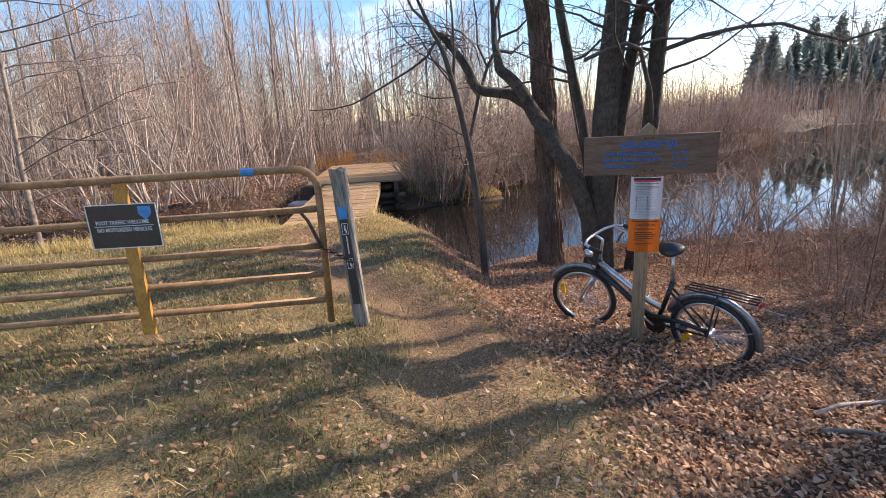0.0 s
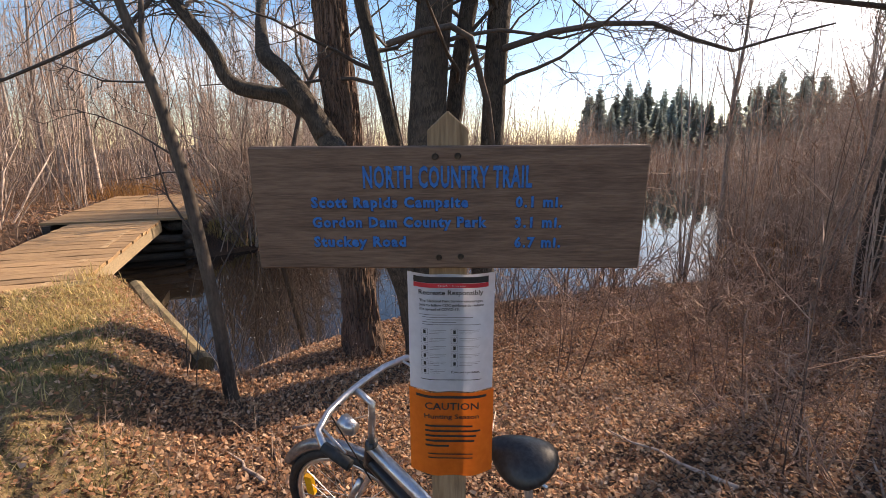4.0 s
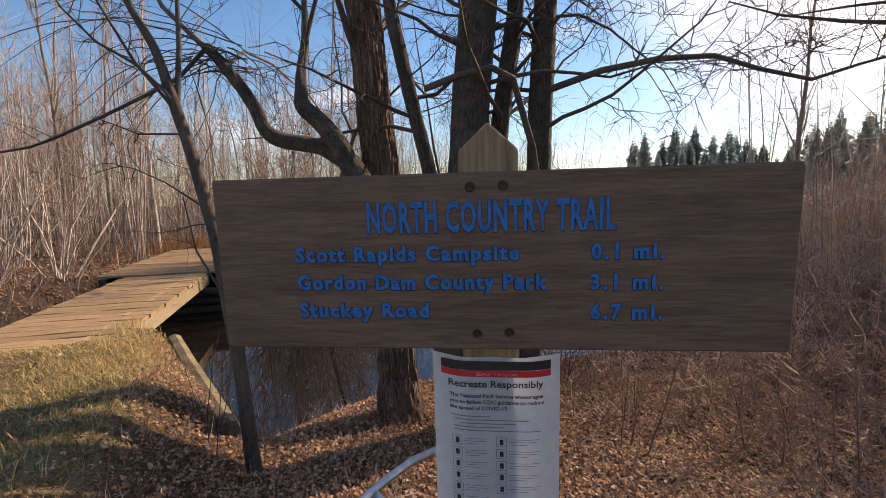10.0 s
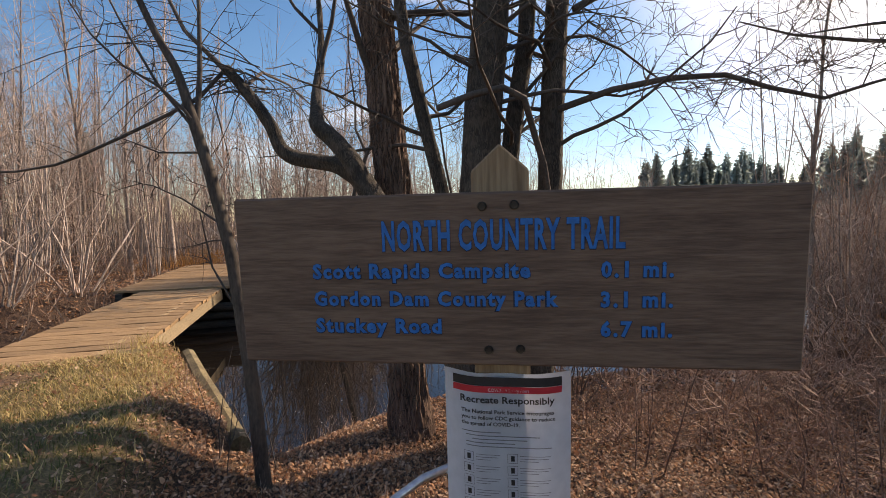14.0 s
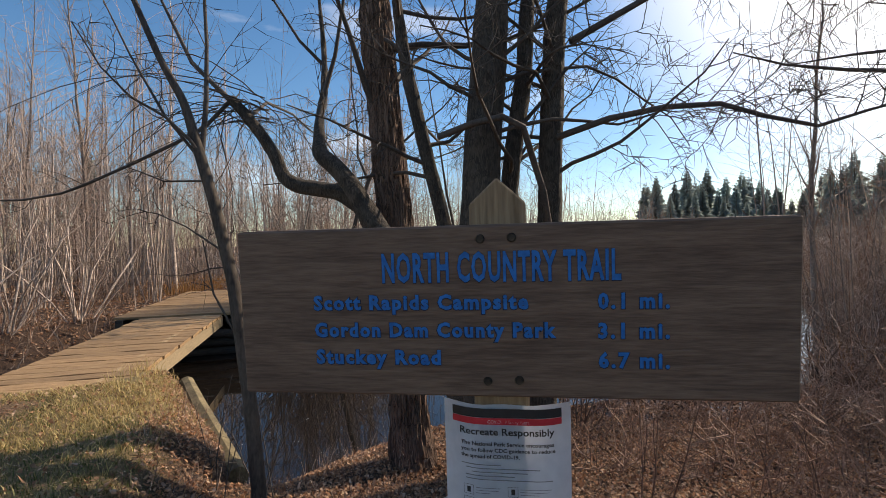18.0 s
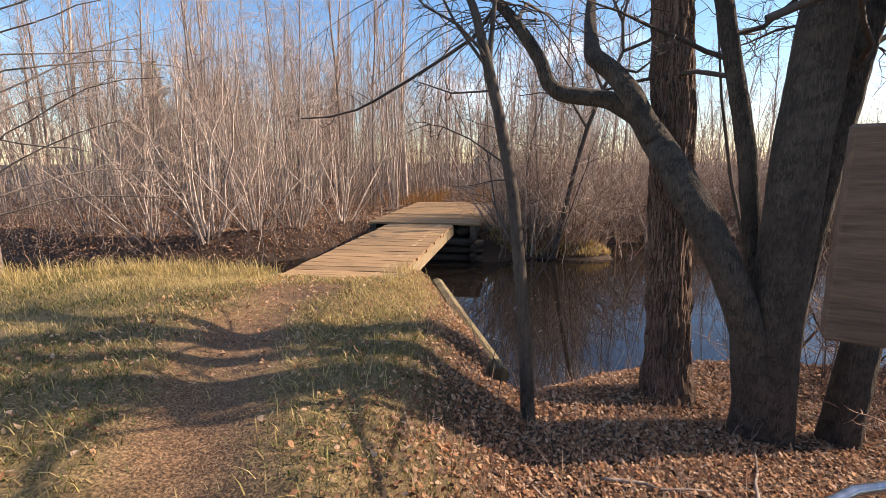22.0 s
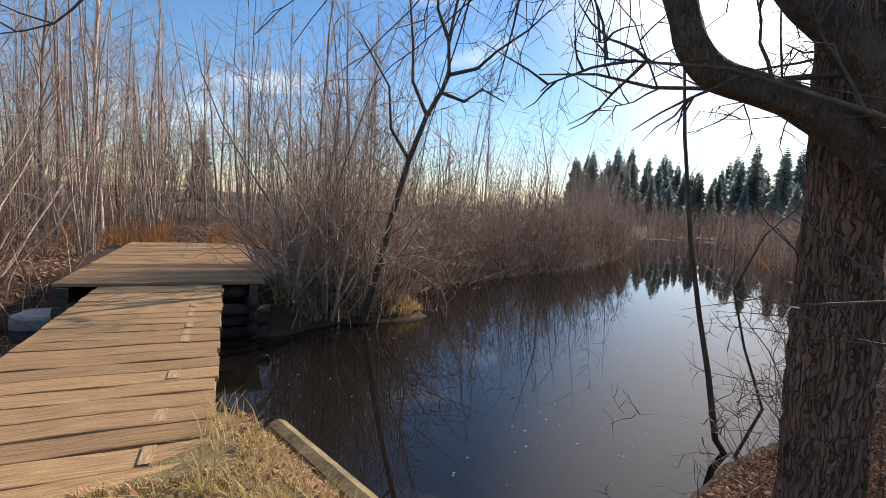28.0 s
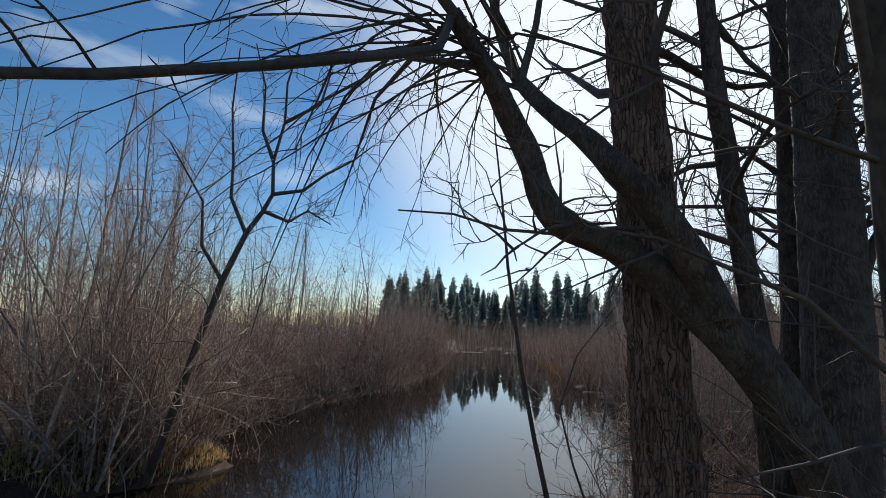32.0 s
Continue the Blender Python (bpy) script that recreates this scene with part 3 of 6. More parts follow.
for i in range(5):
    for k, (yy, turn) in enumerate(((-0.15, 0), (1.6, 0))):
        ob = new("log", log_mesh)
        ob.parent = crib
        ob.matrix_local = pose(rnd.uniform(-0.05, 0.05), yy + rnd.uniform(-0.03, 0.03), -0.42 - i * 0.2, 0, rnd.uniform(-1, 1), rnd.uniform(-2, 2))
    for xx in (-1.15, 1.12):
        ob = new("log", log_mesh)
        ob.parent = crib
        ob.matrix_local = pose(xx + rnd.uniform(-0.03, 0.03), 0.75, -0.33 - i * 0.2, 0, 0, 90 + rnd.uniform(-2, 2)) @ Matrix.Diagonal((0.8, 1, 1, 1))
for i in range(9):
    g = Geo()
    bm = bmesh.new()
    bmesh.ops.create_icosphere(bm, subdivisions=2, radius=rnd.uniform(0.07, 0.16))
    for v in bm.verts:
        v.co *= 1 + 0.25 * noise.noise(v.co * 9 + Vector((i * 3, 0, 0)))
    ob = bm_part("stone", bm, STONE, crib, smooth=True)
    ob.matrix_local = pose(0.35 + rnd.uniform(-0.2, 0.75), 0.15 + rnd.uniform(0, 0.7), -0.25 + rnd.uniform(-0.05, 0.04), 0, 0, rnd.uniform(0, 360)) @ Matrix.Diagonal((1.3, 1, 0.7, 1))
bm = bmesh.new()
bmesh.ops.create_icosphere(bm, subdivisions=3, radius=0.5)
for v in bm.verts:
    v.co *= 1 + 0.22 * noise.noise(v.co * 3.1)
    v.co.z = max(min(v.co.z, 0.22), -0.22)
slab = bm_part("pale_boulder", bm, STONE_PALE, None)
slab.matrix_world = pose(-5.3, 13.0, -0.66, 4, 6, 35) @ Matrix.Diagonal((1.1, 0.6, 0.7, 1))
tagged(slab, "flat pale boulder lying in the water beside the bridge", "rock")
# timber that holds the bank beside the bridge
bank_timber = tagged(part("retaining_timber", Geo().tube([(-1.62, 8.0, -0.1), (-1.04, 7.05, -0.13), (-0.64, 6.43, -0.16), (-0.2, 5.75, -0.19)],
                                                          [0.085, 0.09, 0.09, 0.085], 8), TIMBER_MOSS, None), "pale weathered timber edging the grassy river bank", "timber")

# ---- trail sign ----
U = Vector((0.979, -0.204, 0)).normalized()
N = Vector((U.y, -U.x, 0))  # towards the reader
BOARD_C = Vector((1.271, 2.859, 1.453)) - N * 0.017
BOARD_M = Matrix.Translation(BOARD_C) @ Matrix((U, -N, Vector((0, 0, 1)))).transposed().to_4x4() @ pose(0, 0, 0, 3.3, -0.6, 0)  # x along, -y to the reader, z up; the whole sign leans to the reader
sign = thing("trail_sign", BOARD_M @ pose(0, 0.062, -1.6),
             "routed wooden trail mileage sign with blue letters on a wooden post", "sign")
s_inv = sign.matrix_world.inverted()


def on_sign(ob, m=None):
    ob.parent = sign
    ob.matrix_local = s_inv @ (BOARD_M @ (m or Matrix()))
    return ob


bm = bmesh.new()
pw = 0.0445
prof = [(-pw, 0), (pw, 0), (pw, 1.765), (0, 1.806), (-pw, 1.765)]
vs = [bm.verts.new((x, -pw, z)) for x, z in prof]
f = bm.faces.new(vs)
r = bmesh.ops.extrude_face_region(bm, geom=[f])
bmesh.ops.translate(bm, vec=(0, 2 * pw, 0), verts=[e for e in r["geom"] if isinstance(e, bmesh.types.BMVert)])
bmesh.ops.recalc_face_normals(bm, faces=bm.faces[:])
bmesh.ops.bevel(bm, geom=bm.edges[:], offset=0.003, segments=1, affect="EDGES")
bm_part("post", bm, SIGN_POST_WOOD, sign)
board = on_sign(bm_part("board", bevel_box((0.842, 0.034, 0.266), 0.003), BOARD))
FRONT = pose(0, -0.0175, 0, 90, 0, 0)


def board_text(body, x, z, width, size, bold, gap):
    """A line of routed letters: blue paint over a dark outline that paints in the recess's shade."""
    groove = on_sign(text_mesh(body, size, GROOVE_SHADE, None, Matrix(), width + 0.0012, bold + 0.0009, 0.0004, name="groove", gap=gap), Matrix.Translation((x - 0.0006, 0, z - 0.0006)) @ FRONT)
    letters = on_sign(text_mesh(body, size, BLUE, None, Matrix(), width, bold, 0.0010, gap=gap), Matrix.Translation((x, 0, z)) @ FRONT)
    letters["kind"] = groove["kind"] = "stuff"


board_text("NORTH COUNTRY TRAIL", -0.180, 0.0485, 0.358, 0.0625, 0.0018, 1.12)
for i, (place, miles, w) in enumerate((("Scott Rapids Campsite", "0.1 mi.", 0.339), ("Gordon Dam County Park", "3.1 mi.", 0.379), ("Stuckey Road", "6.7 mi.", 0.203))):
    board_text(place, -0.295, 0.0055 - i * 0.0435, w, 0.031, 0.0012, 1.18)
    board_text(miles, 0.145, 0.0055 - i * 0.0445, 0.1, 0.031, 0.0012, 1.25)
for x, z in ((-0.026, 0.112), (0.021, 0.113), (-0.020, -0.108), (0.028, -0.106)):
    bm = bmesh.new()
    bmesh.ops.create_cone(bm, cap_ends=True, segments=12, radius1=0.0075, radius2=0.0055, depth=0.006)
    on_sign(bm_part("bolt", bm, RUSTY), pose(x, -0.019, z, 90, 0, 0))


def sheet(name, w, h, material, z, label, category):
    """A laminated sheet pinned round the post's front, its sides bent back."""
    g = Geo()
    cols, rows = 15, 6
    for j in range(rows + 1):
        for i in range(cols + 1):
            x = (i / cols - 0.5) * w
            back = max(0, abs(x - 0.004) - 0.04)
            y = -0.003 + back * back * 6.0 + 0.002 * math.sin(i * 1.1 + j * 0.9)
            g.v.append(Vector((x, y, -h * j / rows)))
    for j in range(rows):
        for i in range(cols):
            a = j * (cols + 1) + i
            g.f.append((a, a + cols + 1, a + cols + 2, a + 1))
    ob = part(name, g, material, None, smooth=True)
    ob.matrix_world = sign.matrix_world @ pose(0.006, -pw - 0.002, z)
    return tagged(ob, label, category)


def bend(me):
    for v in me.vertices:
        back = max(0, abs(v.co.x - 0.004) - 0.04)
        v.co.y += -0.0055 + back * back * 6.0


def ink(owner, x, z, w, h, material, name="printed_line"):
    g = Geo()
    n = max(1, int(w / 0.012))
    for i in range(n + 1):
        g.v += [Vector((x + w * i / n, 0, z)), Vector((x + w * i / n, 0, z - h))]
    for i in range(n):
        g.f.append((2 * i, 2 * i + 1, 2 * i + 3, 2 * i + 2))
    me = g.mesh(name, material)
    bend(me)
    ob = new(name, me)
    ob.parent = owner
    return ob


def ink_text(owner, body, x, z, width, size, material, bold=0.0, align="LEFT"):
    ob = text_mesh(body, size, material, owner, Matrix.Translation((x, 0, z)) @ pose(0, 0, 0, 90), width, bold, 0.0, align=align)
    bend(ob.data)
    return ob


notice = sheet("safety_notice", 0.207, 0.305, PAPER, 1.443, "white laminated safety notice with red band pinned to the sign post", "notice")
ink(notice, -0.088, -0.006, 0.176, 0.015, INK, "header_band")
ink(notice, -0.088, -0.0215, 0.176, 0.011, RED, "red_band")
ink_text(notice, "COVID-19 Safety Alert", -0.03, -0.0305, 0.066, 0.008, WHITE)
ink_text(notice, "Recreate Responsibly", -0.076, -0.05, 0.152, 0.0165, INK, 0.0003)
for i, (s, w) in enumerate((("The National Park Service encourages", 0.15), ("you to follow CDC guidance to reduce", 0.152), ("the spread of COVID-19.", 0.095))):
    ink_text(notice, s, -0.075, -0.068 - i * 0.0105, w, 0.009, INK, 0.0002)
for i, (x, w) in enumerate(((-0.075, 0.065), (-0.068, 0.12), (-0.058, 0.09), (-0.068, 0.08), (-0.068, 0.14))):
    ink(notice, x, -0.0995 - i * 0.0062, w, 0.0015, GREY_INK)
for i in range(6):
    for c, (x0, wl_) in enumerate(((-0.072, 0.04), (0.0, 0.05))):
        if i == 5 and c == 1:
            continue
        z = -0.136 - i * 0.021
        for (dx, dz, w, h) in ((0, 0, 0.0165, 0.0005), (0, -0.016, 0.0165, 0.0005), (0, 0, 0.0005, 0.0165), (0.016, 0, 0.0005, 0.0165), (0.0055, -0.0035, 0.006, 0.0095)):
            ink(notice, x0 + dx, z + dz, w, h, INK, "pictogram")
        for k in range(3):
            ink(notice, x0 + 0.02, z - 0.003 - k * 0.0045, wl_ * (1, 0.92, 0.6)[k], 0.0009, GREY_INK)
ink_text(notice, "If you see a problem,", 0.0, -0.253, 0.07, 0.008, INK, 0.0002)
ink(notice, -0.075, -0.271, 0.15, 0.0018, INK)
caution = sheet("caution_notice", 0.214, 0.245, ORANGE, 1.134, "orange laminated caution notice pinned to the sign post", "notice")
ink(caution, -0.088, -0.008, 0.176, 0.007, INK, "header_band")
ink_text(caution, "CAUTION", -0.066, -0.047, 0.135, 0.028, INK, 0.0004)
ink_text(caution, "Hunting Season", -0.068, -0.073, 0.138, 0.018, INK, 0.0003)
for i, w in enumerate((0.12, 0.14, 0.13, 0.125, 0.06)):
    ink(caution, -0.066, -0.092 - i * 0.0145, w, 0.0055, INK)
for i in range(2):
    ink(caution, -0.06, -0.176 - i * 0.012, 0.115, 0.003, INK)

# ---- gate ----
GP = Vector((-0.77, 2.61, 0.31))  # foot of the gate post
gate_post = thing("gate_post", Matrix.Translation(GP) @ pose(0, 0, 0, 1.5, -2.5, 8) @ Matrix.Diagonal((0.74, 0.74, 1, 1)), "split weathered grey wooden gate post with trail decals", "post")
bm = bmesh.new()
bmesh.ops.create_cone(bm, cap_ends=True, segments=22, radius1=0.084, radius2=0.077, depth=1.22, matrix=Matrix.Translation((0, 0, 0.555)))
bmesh.ops.subdivide_edges(bm, edges=[e for e in bm.edges if abs(e.verts[0].co.z - e.verts[1].co.z) > 0.5], cuts=8)
for v in bm.verts:
    k = max(abs(v.co.x), abs(v.co.y), 1e-6)
    rad = math.hypot(v.co.x, v.co.y)
    sq = 0.07 / k if rad > 0.02 else 1
    v.co.x, v.co.y = v.co.x * (0.45 + 0.55 * sq), v.co.y * (0.45 + 0.55 * sq)
    v.co += Vector((noise.noise(v.co * 14), noise.noise(v.co * 14 + Vector((7, 0, 0))), 0)) * 0.012
    if v.co.z > 1.1:
        v.co.z += 0.03 * noise.noise(v.co * 20)
bm_part("post_shaft", bm, POST_WOOD, gate_post)
face = pose(0.0, -0.088, 0)
g = Geo().box((0.075, 0.004, 0.64), pose(-0.005, -0.076, 0.53))
part("decal_strip", g, BROWN_PLATE, gate_post, "dark brown trail decal strip")
part("trail_marker", Geo().box((0.078, 0.005, 0.085), pose(-0.005, -0.079, 0.88)), PALE_BLUE, gate_post, "blue trail marker")
for z, hgt in ((0.77, 0.075), (0.52, 0.07)):
    gg = Geo()
    for dx, dz, w, h in ((-0.026, 0, 0.004, hgt), (0.026, 0, 0.004, hgt), (0, hgt / 2, 0.056, 0.004), (0, -hgt / 2, 0.056, 0.004), (0, 0.005, 0.014, 0.04), (0.008, -0.018, 0.012, 0.02)):
        gg.box((w, 0.002, h), pose(-0.005 + dx, -0.0795, z + dz))
    part("pictogram", gg, WHITE, gate_post)
gg = Geo()
for i in range(6):
    gg.box((0.012, 0.002, 0.018), pose(-0.002, -0.0795, 0.60 + i * 0.022))
part("lettering", gg, WHITE, gate_post)

GU = Vector((-0.982, -0.185, 0)).normalized()  # from the post along the gate
gate = thing("farm_gate", Matrix.Translation((GP.x + GU.x * 0.2, GP.y + GU.y * 0.2, GP.z)) @ Matrix((GU, Vector((-GU.y, GU.x, 0)), Vector((0, 0, 1)))).transposed().to_4x4(),
             "closed tubular steel farm gate with rusty orange paint", "gate")
GR = 0.024
LEN = 3.7
for i, z in enumerate((0.24, 0.435, 0.645, 0.905)):
    part("rail", Geo().tube([(0.03, 0, z), (LEN * 0.5, 0.004, z - 0.006), (LEN, 0, z)], [GR] * 3, 9), GATE, gate, smooth=True)
arc = [(0.02, 0, 0.07), (0.0, 0, 0.95)] + [(0.14 - 0.14 * math.cos(a), 0, 1.04 + 0.14 * math.sin(a)) for a in [i * math.pi / 12 for i in range(7)]] + [(LEN * 0.5, 0, 1.18), (LEN, 0, 1.18)]
part("frame_pipe", Geo().tube(arc, [GR * 1.08] * len(arc), 10), GATE, gate, smooth=True)
part("brace", Geo().box((0.078, 0.03, 1.06), pose(1.26, 0.03, 0.63, 0, -1.5, 0)), GATE_ORANGE, gate, "orange upright brace")
part("brace", Geo().box((0.078, 0.03, 1.06), pose(2.95, 0.03, 0.63)), GATE_ORANGE, gate, "orange upright brace")
part("tape", Geo().tube([(0.40, 0, 1.18), (0.485, 0, 1.18)], [GR * 1.13] * 2, 9), PALE_BLUE, gate, "pale blue tape")
plate_m = gate.matrix_world @ pose(1.26, 0.052, 0.885, 0, 1, 180)
plate = thing("gate_notice", plate_m @ pose(0, 0.0, 0, 0, 0, 0), "dark brown metal notice plate with white border on the gate", "sign")
part("plate", Geo().box((0.36, 0.006, 0.24)), BROWN_PLATE, plate)
plate.scale = (1.22, 1, 1.22)
for dx, dz, w, h in ((0, 0.118, 0.36, 0.005), (0, -0.118, 0.36, 0.005), (-0.178, 0, 0.005, 0.236), (0.178, 0, 0.005, 0.236), (0, 0.002, 0.3, 0.003)):
    part("border", Geo().box((w, 0.003, h), pose(dx, -0.005, dz)), WHITE, plate)
text_mesh("FOOT TRAFFIC WELCOME", 0.03, WHITE, plate, pose(-0.14, -0.0045, 0.012, 90), 0.27, 0.0004, 0.0005)
text_mesh("NO MOTORIZED VEHICLES", 0.03, WHITE, plate, pose(-0.14, -0.0045, -0.028, 90), 0.28, 0.0004, 0.0005)
em = Geo()
em.v = [Vector(v) for v in ((0.085, -0.0045, 0.105), (0.15, -0.0045, 0.105), (0.152, -0.0045, 0.065), (0.118, -0.0045, 0.028), (0.084, -0.0045, 0.065))]
em.f = [(4, 3, 2, 1, 0)]
part("emblem", em, PALE_BLUE, plate, "pale shield emblem")
chain = thing("gate_chain", Matrix.Translation(GP + Vector((-0.1, -0.03, 0.62))), "rusty chain and latch bar tying the gate to its post", "chain")
part("latch_bar", Geo().tube([(-0.27, 0.02, 0.28), (-0.2, 0.0, 0.2), (-0.1, -0.06, 0.02)], [0.012] * 3, 6), RUSTY, chain)
for i in range(11):
    t = i / 10
    c = Vector((-0.10 + 0.22 * t, -0.07 + 0.02 * math.sin(t * 3), 0.02 - 0.12 * t))
    ring = [c + Vector((math.cos(a) * 0.016, math.sin(a) * 0.011 * (i % 2), math.sin(a) * 0.011 * ((i + 1) % 2))) for a in [k * math.pi / 4 for k in range(9)]]
    part("link", Geo().tube(ring, [0.0035] * 9, 5, False), RUSTY, chain)

# ---- bicycle ----
BIKE_REAR, BIKE_FRONT = Vector((1.82, 2.86, 0.0)), Vector((1.05, 3.62, 0.0))
WR = 0.295


def build_bike():
    fwd = (BIKE_FRONT - BIKE_REAR).normalized()
    z0 = (h_at(BIKE_REAR.x, BIKE_REAR.y) + h_at(BIKE_FRONT.x, BIKE_FRONT.y)) / 2 - 0.09
    left = Vector((-fwd.y, fwd.x, 0))
    m = Matrix.Translation((BIKE_REAR.x, BIKE_REAR.y, z0)) @ Matrix((fwd, left, Vector((0, 0, 1)))).transposed().to_4x4() @ pose(0, 0, 0, -10)
    bike = thing("bicycle", m, "black and silver step-through city bicycle parked in the leaves", "bicycle")
    base = (BIKE_FRONT - BIKE_REAR).length

    def circle(cx, cz, r, n=36, a0=0.0, a1=2 * math.pi, y=0.0):
        return [(cx + r * math.cos(a0 + (a1 - a0) * i / n), y, cz + r * math.sin(a0 + (a1 - a0) * i / n)) for i in range(n + 1)]

    for cx, turn in ((0.0, 0.0), (base, 14.0)):
        wheel = new("wheel")
        wheel.parent = bike
        wheel.matrix_local = pose(cx, 0, WR, 0, 0, turn)
        part("tyre", Geo().tube(circle(0, 0, WR - 0.02), [0.021] * 37, 8, False), RUBBER, wheel, smooth=True)
        part("rim", Geo().tube(circle(0, 0, WR - 0.05), [0.012] * 37, 6, False), SILVER, wheel, "silver rim", True)
        part("hub", Geo().tube([(0, -0.045, 0), (0, -0.02, 0), (0, 0.02, 0), (0, 0.045, 0)], [0.024, 0.018, 0.018, 0.024], 10), SILVER, wheel, smooth=True)
        for i in range(28):
            a = 2 * math.pi * i / 28
            b = a + (0.45 if i % 2 else -0.45)
            s = -0.03 if i % 4 < 2 else 0.03
            part("spoke", Geo().tube([(0.02 * math.cos(b), s, 0.02 * math.sin(b)), ((WR - 0.055) * math.cos(a), 0, (WR - 0.055) * math.sin(a))], [0.0016, 0.0016], 3, False), SILVER, wheel)
        ra = math.radians(20 if cx else -28)
        part("reflector", Geo().box((0.034, 0.02, 0.095), pose(0.66 * WR * math.cos(ra), 0.0, 0.66 * WR * math.sin(ra), 0, 0 if cx else -35, 0)), AMBER, wheel, "amber spoke reflector")
        part("fender", Geo().tube(circle(0, 0, WR + 0.022, 22, math.radians(20 if not cx else 35), math.radians(185 if not cx else 150)), [0.026] * 23, 6), FENDER, bike, "grey metallic mudguard", True).matrix_local = pose(cx, 0, WR, 0, 0, turn) @ Matrix.Diagonal((1, 0.9, 1, 1))

    def rod(name, pts, r, material, label="", n=8):
        return part(name, Geo().tube(pts, r if isinstance(r, list) else [r] * len(pts), n), material, bike, label, True)

    bb, seat_top, head_lo, head_hi = (0.40, 0, 0.26), (0.27, 0, 0.66), (base - 0.16, 0, 0.58), (base - 0.2, 0, 0.72)
    rod("down_tube", [bb, (0.55, 0, 0.36), (base - 0.18, 0, 0.62)], 0.028, BLACK_PAINT, "black step-through frame tube")
    rod("top_tube", [(0.36, 0, 0.4), (0.5, 0, 0.45), (base - 0.19, 0, 0.69)], 0.024, SILVER, "silver upper frame tube")
    rod("seat_tube", [bb, seat_top], 0.019, BLACK_PAINT)
    rod("seat_post", [(0.27, 0, 0.64), (0.275, 0, 0.9)], 0.013, SILVER)
    rod("head_tube", [head_lo, head_hi], 0.023, BLACK_PAINT)
    rod("stem", [head_hi, (base - 0.235, 0, 0.9), (base - 0.17, 0, 0.93)], 0.013, SILVER)
    for s in (-0.045, 0.045):
        rod("fork_blade", [(base - 0.15, s, 0.55), (base - 0.06, s, 0.4), (base, s, WR)], [0.014, 0.013, 0.009], SILVER)
        rod("chain_stay", [(0.4, s * 0.6, 0.26), (0, s, WR)], 0.01, BLACK_PAINT)
        rod("seat_stay", [(0.3, s * 0.5, 0.6), (0, s, WR)], 0.009, BLACK_PAINT)
        rod("rack_leg", [(0.0, s * 1.3, WR), (-0.06, s * 1.3, 0.66)], 0.006, BLACK_PAINT)
        rod("fender_stay", [(0.0, s, WR), (-0.29, s * 0.6, WR + 0.12)], 0.003, SILVER, n=4)
    hb = [(base - 0.36, -0.25, 0.925), (base - 0.28, -0.25, 0.94), (base - 0.22, -0.22, 0.945), (base - 0.18, -0.14, 0.942), (base - 0.165, -0.06, 0.937), (base - 0.16, 0, 0.935), (base - 0.165, 0.06, 0.937), (base - 0.18, 0.14, 0.942), (base - 0.22, 0.22, 0.945), (base - 0.28, 0.25, 0.94), (base - 0.36, 0.25, 0.925)]
    rod("handlebar", hb, 0.012, SILVER, "swept silver handlebar")
    for s in (-1, 1):
        rod("grip", [(base - 0.38, s * 0.25, 0.92), (base - 0.28, s * 0.25, 0.94)], 0.017, RUBBER)
        rod("brake_lever", [(base - 0.21, s * 0.2, 0.945), (base - 0.32, s * 0.21, 0.90)], 0.006, SILVER, n=5)
    rod("cable", [(base - 0.2, 0.1, 0.95), (base - 0.05, 0.06, 0.88), (base - 0.1, 0.03, 0.7), (base - 0.2, 0.03, 0.55)], 0.003, RUBBER, n=4)
    rod("headlight", [(base - 0.12, 0, 0.74), (base - 0.06, 0, 0.745)], [0.025, 0.038], SILVER)
    bm = bmesh.new()
    bmesh.ops.create_uvsphere(bm, u_segments=20, v_segments=12, radius=1)
    for v in bm.verts:
        t = min(max((v.co.x + 1) / 2, 0), 1)
        w = 0.105 * (1 - t) ** 0.6 + 0.028
        v.co = Vector((0.10 - (1 - t) * 0.24, v.co.y * w, v.co.z * 0.038 + (0.012 * (1 - t) - 0.018 * v.co.y * v.co.y)))
    ob = bm_part("saddle", bm, VINYL, bike, "black vinyl saddle", smooth=True)
    ob.matrix_local = pose(0.31, 0, 0.925, 0, -4, 0) @ Matrix.Diagonal((0.85, 0.85, 1.1, 1))
    for s in (-0.04, 0.04):
        rod("saddle_rail", [(0.2, s, 0.9), (0.36, s * 0.4, 0.895)], 0.005, SILVER, n=5)
    for y in (-0.055, -0.02, 0.02, 0.055):
        rod("rack_rail", [(-0.3, y, 0.655), (-0.1, y, 0.66), (0.16, y, 0.655)], 0.006, BLACK_PAINT, n=6)
    for x in (-0.3, -0.12, 0.06, 0.16):
        rod("rack_bar", [(x, -0.058, 0.657), (x, 0.058, 0.657)], 0.005, BLACK_PAINT, n=5)
    rod("chain_guard", [(0.43, 0.045, 0.34), (0.2, 0.045, 0.35), (0.0, 0.045, 0.335)], 0.017, BLACK_PAINT)
    part("chainring", Geo().tube([(0.4, 0.03, 0.26), (0.4, 0.036, 0.26)], [0.085, 0.085], 24), RUSTY, bike)
    for s, a in ((1, 0.6), (-1, 0.6 + math.pi)):
        ex, ez = 0.4 + 0.15 * math.cos(a), 0.26 + 0.15 * math.sin(a)
        rod("crank_arm", [(0.4, s * 0.06, 0.26), (ex, s * 0.07, ez)], 0.009, SILVER)
        part("pedal", Geo().box((0.09, 0.07, 0.022), pose(ex, s * 0.115, ez)), RUBBER, bike)
